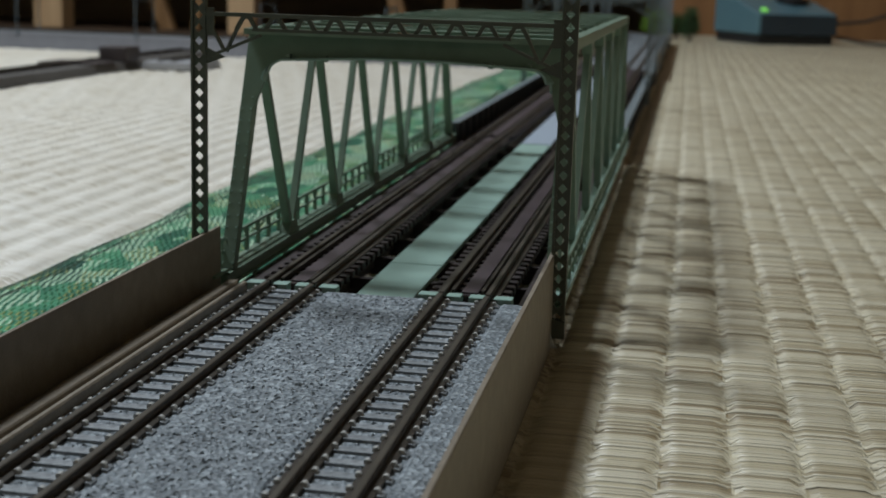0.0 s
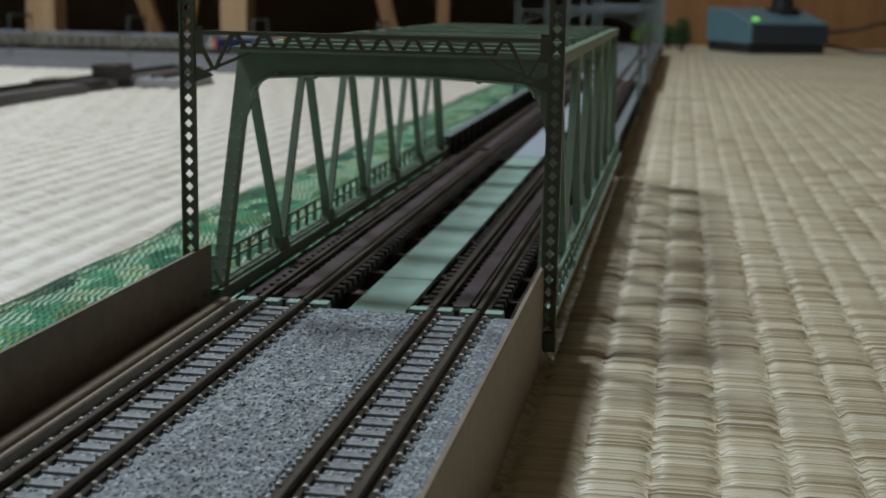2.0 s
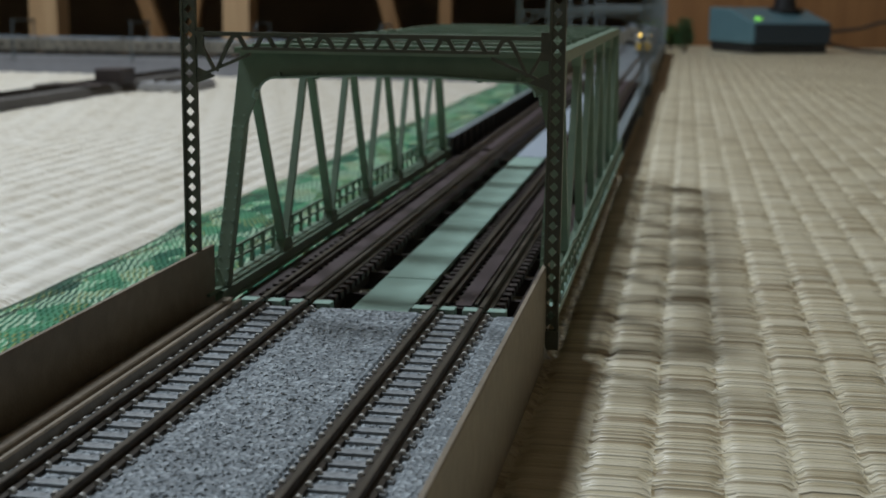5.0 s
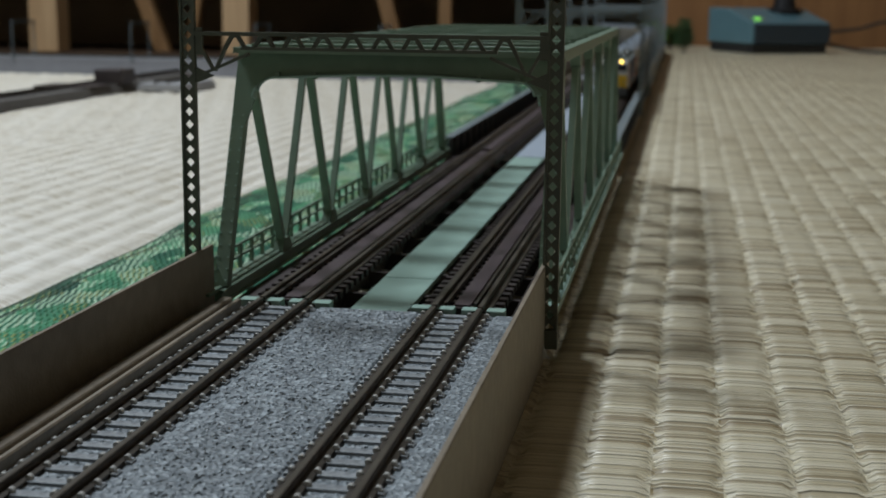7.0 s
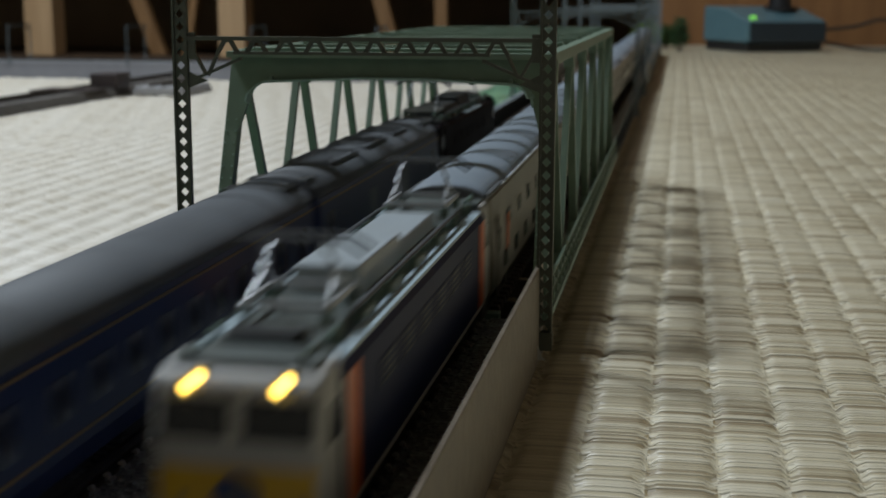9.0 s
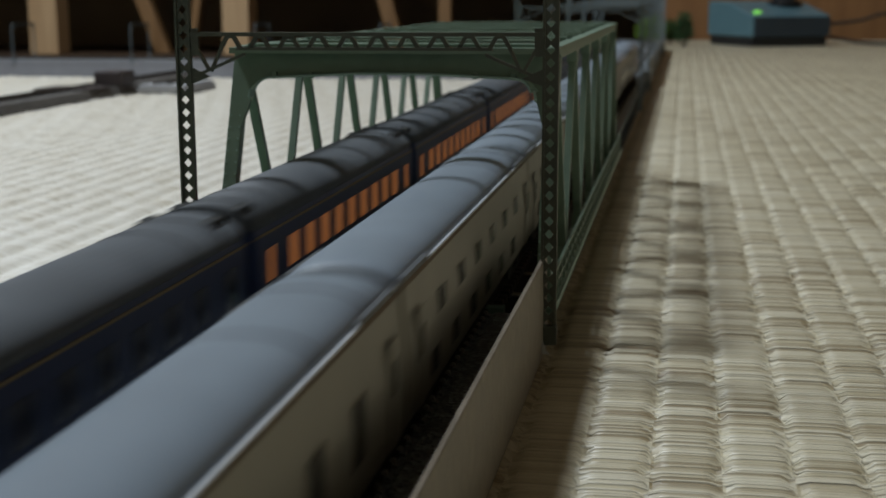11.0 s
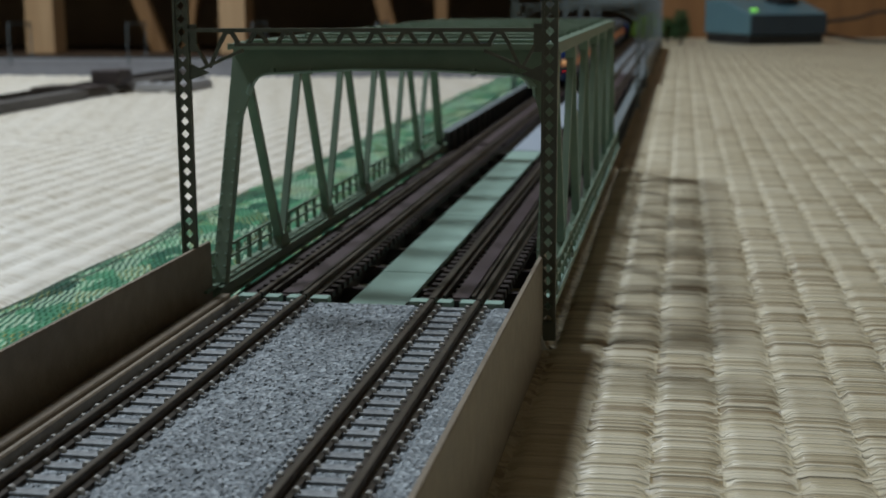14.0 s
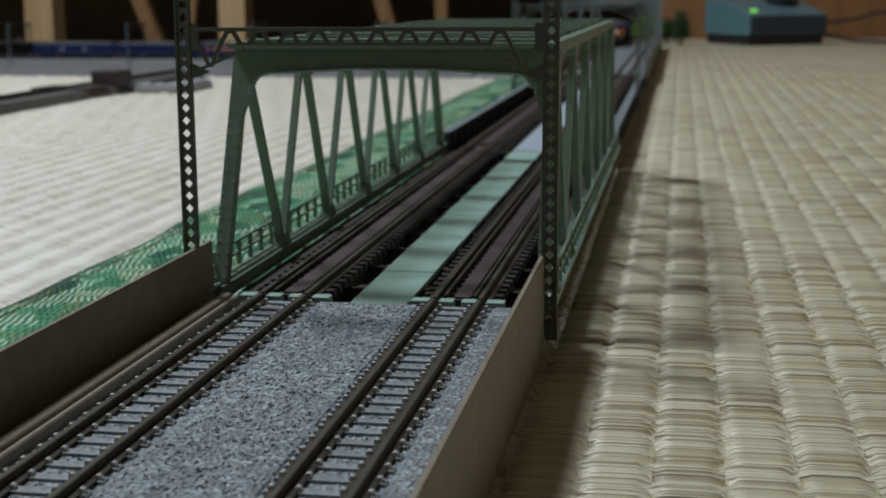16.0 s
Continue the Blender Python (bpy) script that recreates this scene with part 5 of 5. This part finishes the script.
def locomotive(silver, label):
    c = thing("electric_locomotive", label, "model locomotive")
    L = 63.5
    side = M_NAVY if silver else M_BROWNLOCO
    bm = bmesh.new()
    prism(bm, [(-9.6, 5.6), (9.6, 5.6), (9.6, 22.4), (9.0, 23.4), (-9.0, 23.4), (-9.6, 22.4)], -L + 9, L - 9)
    body = part("body", bm, side, c, bevel=0.2)
    bm = bmesh.new()
    prism(bm, [(-6.6, 23.2), (6.6, 23.2), (6.0, 25.0), (-6.0, 25.0)], -L + 8, L - 8)
    roof = part("roof", bm, M_LOCOROOF if silver else M_ROOFDARK, c, bevel=0.2)
    for s in (-1, 1):
        bm = bmesh.new()
        x = s * 8.1
        box(bm, x - 1.1, x + 1.1, (-L + 12) if silver else -6, (L - 12) if silver else 26, 23.3, 23.9)
        part("roof_ledge", bm, M_LEDGE, roof, "pale blue-grey ledge along the roof edge", bevel=0.15)
        bm = bmesh.new()
        x = s * 9.63
        box(bm, x - 0.06, x + 0.06, -L + 9, L - 9, 6.0, 6.7)
        part("sill_stripe", bm, M_WHITE if silver else M_RIB, c)
        for i in range(6):
            bm = bmesh.new()
            x = s * 9.64
            y = -32 + i * 12.8
            box(bm, x - 0.1, x + 0.1, y - 4.2, y + 4.2, 15.5, 19.5)
            lv = part("louvre", bm, side, body)
            for k in range(4):
                bm = bmesh.new()
                box(bm, x + s * 0.1 - 0.1, x + s * 0.1 + 0.1, y - 3.8, y + 3.8, 16.0 + k * 0.95, 16.35 + k * 0.95)
                part("louvre_slat", bm, M_RIB if silver else side, lv)
    # roof gear
    for y, w, l, h, m in ((12, 5.2, 13, 28.6, M_ROOFGREY), (-15, 5.0, 14, 27.2, M_ROOFGREY), (-31.5, 3.6, 2.2, 26.6, M_ROOFDARK), (51, 5.0, 2.0, 26.4, M_ROOFDARK)):
        bm = bmesh.new()
        prism(bm, [(-w, 24.8), (w, 24.8), (w - 0.9, h), (-w + 0.9, h)], y - l, y + l)
        part("roof_box", bm, m if silver else M_ROOFDARK, roof, bevel=0.35)
    for y in (-48, -34, -24, -15, -6, 3, 12, 21, 29, 48):
        for s in (-1, 1):
            bm = bmesh.new()
            for k in range(3):
                tube(bm, (s * 7.0, y, 23.9 + 0.7 * k), (s * 7.0, y, 24.5 + 0.7 * k), 1.0, 10, 0.6)
            part("insulator", bm, M_INSUL, roof)
    bm = bmesh.new()
    for s in (-1, 1):
        tube(bm, (s * 6.9, -40, 26.0), (s * 6.9, 40, 26.0), 0.35, 8)
    part("roof_cable", bm, M_RIB, roof)
    for i, y in enumerate((-28, -19, -10, 0, 8, 17, 26, 34)):
        bm = bmesh.new()
        x = (7.1, -7.0)[i % 2]
        prism(bm, [(x - 0.9, 23.8), (x + 0.9, 23.8), (x + 0.7, 25.4), (x - 0.7, 25.4)], y - 2.2, y + 2.2)
        part("resistor_box", bm, M_INSUL if silver else M_ROOFDARK, roof, bevel=0.2)
    pantograph(roof, -42, 7.0 if silver else 9.0)
    pantograph(roof, 38, 7.0 if silver else 9.0)
    # cabs
    for e in (-1, 1):
        cab = M_WHITE if silver else M_BROWNLOCO
        bm = bmesh.new()
        prism(bm, [(e * (L - 9), 5.6), (e * (L - 0.1), 5.6), (e * L, 6.6), (e * L, 16.8), (e * (L - 1.6), 22.6), (e * (L - 2.2), 23.6), (e * (L - 4.6), 24.7), (e * (L - 9), 24.9)], -9.3, 9.3, "x")
        k = part("cab", bm, cab, c, "silver-white driver's cab" if silver else "", bevel=0.7)
        if silver:
            bm = bmesh.new()
            y = e * (L + 0.02)
            box(bm, -8.7, 8.7, y - 0.12, y + 0.12, 6.9, 14.4)
            part("yellow_band", bm, M_YELLOW, k, "yellow band across the cab front", bevel=0.1)
            for s in (-1, 1):
                bm = bmesh.new()
                x = s * 9.62
                box(bm, x - 0.08, x + 0.08, min(e * (L - 12), e * (L - 9.2)), max(e * (L - 12), e * (L - 9.2)), 6.8, 22.2)
                part("white_side_band", bm, M_WHITE, k)
                bm = bmesh.new()
                x = s * 9.68
                box(bm, x - 0.08, x + 0.08, min(e * (L - 15.4), e * (L - 11.0)), max(e * (L - 15.4), e * (L - 11.0)), 6.8, 22.2)
                part("orange_stripe", bm, M_ORANGE, k, "orange vertical stripe")
        bm = bmesh.new()
        box(bm, -8.3, 8.3, min(e * (L - 9.4), e * (L - 3.4)), max(e * (L - 9.4), e * (L - 3.4)), 23.9, 25.15)
        part("cab_roof", bm, M_LOCOROOF if silver else M_ROOFDARK, k, bevel=0.2)
        for s in (-1, 1):
            bm = bmesh.new()
            tube(bm, (s * 6.2, e * (L - 8.0), 25.0), (s * 6.2, e * (L - 5.2), 25.6), 0.75, 10, 0.5)
            part("horn", bm, M_INSUL if silver else M_ROOFDARK, k)
            bm = bmesh.new()
            box(bm, s * 4.65 - 3.75, s * 4.65 + 3.75, -0.15, 0.15, -2.2, 2.1)
            wd = part("windscreen", bm, M_DARKGLASS, k, "dark windscreen", bevel=0.12)
            wd.matrix_basis = pose(0, e * (L - 0.66) * MM, 19.4 * MM, e * 15.4, 0, 0)
            bm = bmesh.new()
            box(bm, s * 9.36 - 0.1, s * 9.36 + 0.1, e * (L - 5.5) - 1.9, e * (L - 5.5) + 1.9, 16.2, 20.6)
            part("cab_window", bm, M_DARKGLASS, k, bevel=0.08)
            bm = bmesh.new()
            y = e * (L - 2.2)
            tube(bm, (s * 4.95, y - e * 1.5, 23.1), (s * 4.95, y + e * 0.75, 23.1), 1.25, 16)
            part("headlamp_rim", bm, cab, k)
            bm = bmesh.new()
            tube(bm, (s * 4.95, y, 23.1), (s * 4.95, y + e * 0.95, 23.1), 0.86, 16)
            part("headlamp", bm, M_HEADLAMP if silver and e > 0 else M_DARKGLASS, k, "glowing yellow headlamp" if silver and e > 0 else "")
            bm = bmesh.new()
            box(bm, s * 6.6 - 0.5, s * 6.6 + 0.5, e * L - 0.35, e * L + 0.35, 9.9, 10.9)
            part("marker_lamp", bm, M_INSUL if silver else M_RIB, k, bevel=0.25)
        if silver:
            bm = bmesh.new()
            y = e * L
            tube(bm, (0, y, 11.0), (0, y + e * 0.55, 11.0), 2.6, 24)
            em = part("emblem", bm, M_EMBLEM, k, "round dark blue emblem")
            bm = bmesh.new()
            y = e * (L + 0.55)
            tube(bm, (0, y, 11.0), (0, y + e * 0.15, 11.0), 1.3, 12)
            part("emblem_star", bm, M_SKIRT, em)
        bm = bmesh.new()
        box(bm, -8.9, 8.9, min(e * (L - 6), e * (L + 0.16)), max(e * (L - 6), e * (L + 0.16)), 1.6, 6.8)
        part("skirt", bm, M_SKIRT, k, bevel=0.4)
        bm = bmesh.new()
        box(bm, -1.4, 1.4, min(e * (L - 1), e * (L + 2)), max(e * (L - 1), e * (L + 2)), 3.0, 5.2)
        part("coupler", bm, M_BLACK, k, bevel=0.3)
    for y in (-40, 0, 40):
        bogie(c, y, 7.5)
    bm = bmesh.new()
    box(bm, -7.5, 7.5, -30, 30, 3.4, 5.8)
    part("underframe", bm, M_BLACK, c)
    return c


# ---- the two trains ----
silver_train, blue_train = [], []
loco = locomotive(True, "silver and navy electric locomotive with a yellow nose and lit headlamps")
silver_train.append((loco, 63.5))
S_PITCH, B_PITCH = 147.5, 143.5
first_a = silver_coach(True, "warm silver double-deck sleeping coach with a blue-grey roof")
first_b = silver_coach(False, "warm silver sleeping coach with slim dark windows")
for k in range(10):
    kind = (first_a, first_b)[1 if k in (1, 3, 6, 7, 9) else 0]
    car = kind if k < 2 else copy_thing(kind, Matrix())
    silver_train.append((car, 129.5 + S_PITCH * (k + 0.5)))
for s in (-1, 1):
    bm = bmesh.new()
    x = s * 9.71
    box(bm, x - 0.07, x + 0.07, 49.2, 51.8, 10.0, 18.0)
    part("colour_mark", bm, M_ORANGE, first_a, "small orange mark beside the door")
    # An orange reflection near the last coach's end, painted as a glowing patch.
    bm = bmesh.new()
    x = s * 9.78
    box(bm, x - 0.1, x + 0.1, -45.0, -42.8, 10.8, 13.8)
    part("orange_glow", bm, M_LITEND, car, "small glowing orange patch near the coach end, a painted reflection", bevel=0.1)
dark = locomotive(False, "very dark brown electric locomotive with bright pantographs")
blue_train.append((dark, 63.5))
power = blue_coach(False, "dark blue generator coach with grilles on its roof", power_car=True)
unlit = blue_coach(False, "dark blue sleeping coach with unlit windows and gold lines")
bright = blue_coach(True, "dark blue sleeping coach with orange-lit windows and gold lines")
last = blue_coach(True, "dark blue end coach with rounded lit end, red tail lamps", tail=True)
used = set()
for k in range(9):
    kind = power if k == 0 else last if k == 8 else unlit if k in (1, 6) else bright
    car = copy_thing(kind, Matrix()) if kind.name in used else kind
    used.add(kind.name)
    blue_train.append((car, 129.5 + B_PITCH * (k + 0.5) - (3.2 if k == 8 else 0.0)))


def way_at(t, keys):
    """The way at time t between keys (time, way), going on at the end speeds outside them."""
    ts, ws = [k[0] for k in keys], [k[1] for k in keys]
    if t < ts[0]:
        return ws[0] + (ws[1] - ws[0]) / (ts[1] - ts[0]) * (t - ts[0])
    if t > ts[-1]:
        return ws[-1] + (ws[-1] - ws[-2]) / (ts[-1] - ts[-2]) * (t - ts[-1])
    return float(np.interp(t, ts, ws))


def silver_front(t):
    """The way of the silver train's front along the outer track; it runs southward."""
    return -YS + way_at(t, ((1.0, 2646.0), (1.5, 2471.0), (4.2, 1536.0), (6.0, 925.0), (6.5, 752.0), (7.0, 608.0), (7.5, 434.0), (8.0, 208.0), (8.5, 30.5), (9.0, -137.5), (12.5, -1323.5), (13.5, -1667.0)))


def blue_front(t):
    """The way of the blue train's front along the inner track; it runs northward."""
    return -YS + way_at(t, ((7.5, -232.0), (8.0, -66.0), (8.5, 99.0), (9.0, 270.0), (11.5, 1110.0), (12.0, 1284.0), (12.5, 1461.0), (13.0, 1666.0), (13.5, 1860.0), (16.0, 2778.0)))


def low_by(x, y):
    """The line's drop beside the place (x, y), found on the centre line."""
    best = min((abs(q[0] - x) + abs(q[1] - y), s) for s, q in WAY)
    return drop(best[1])


WAY = [(s, loop_point(s, 0.0)) for s in np.arange(0.0, LOOP, 20.0)]


def motions():
    times = [0.5 * k for k in range(33)]
    for car, back in silver_train:
        rows = []
        for t in times:
            x, y, h = loop_point(silver_front(t) + back, TX)
            rows.append((t, pose(x * MM, y * MM, (RAIL - low_by(x, y)) * MM, 0, 0, h + 90)))
        walk(car, rows)
    for car, back in blue_train:
        rows = []
        for t in times:
            x, y, h = loop_point(blue_front(t) - back, -TX)
            rows.append((t, pose(x * MM, y * MM, (RAIL - low_by(x, y)) * MM, 0, 0, h - 90)))
        walk(car, rows)


motions()
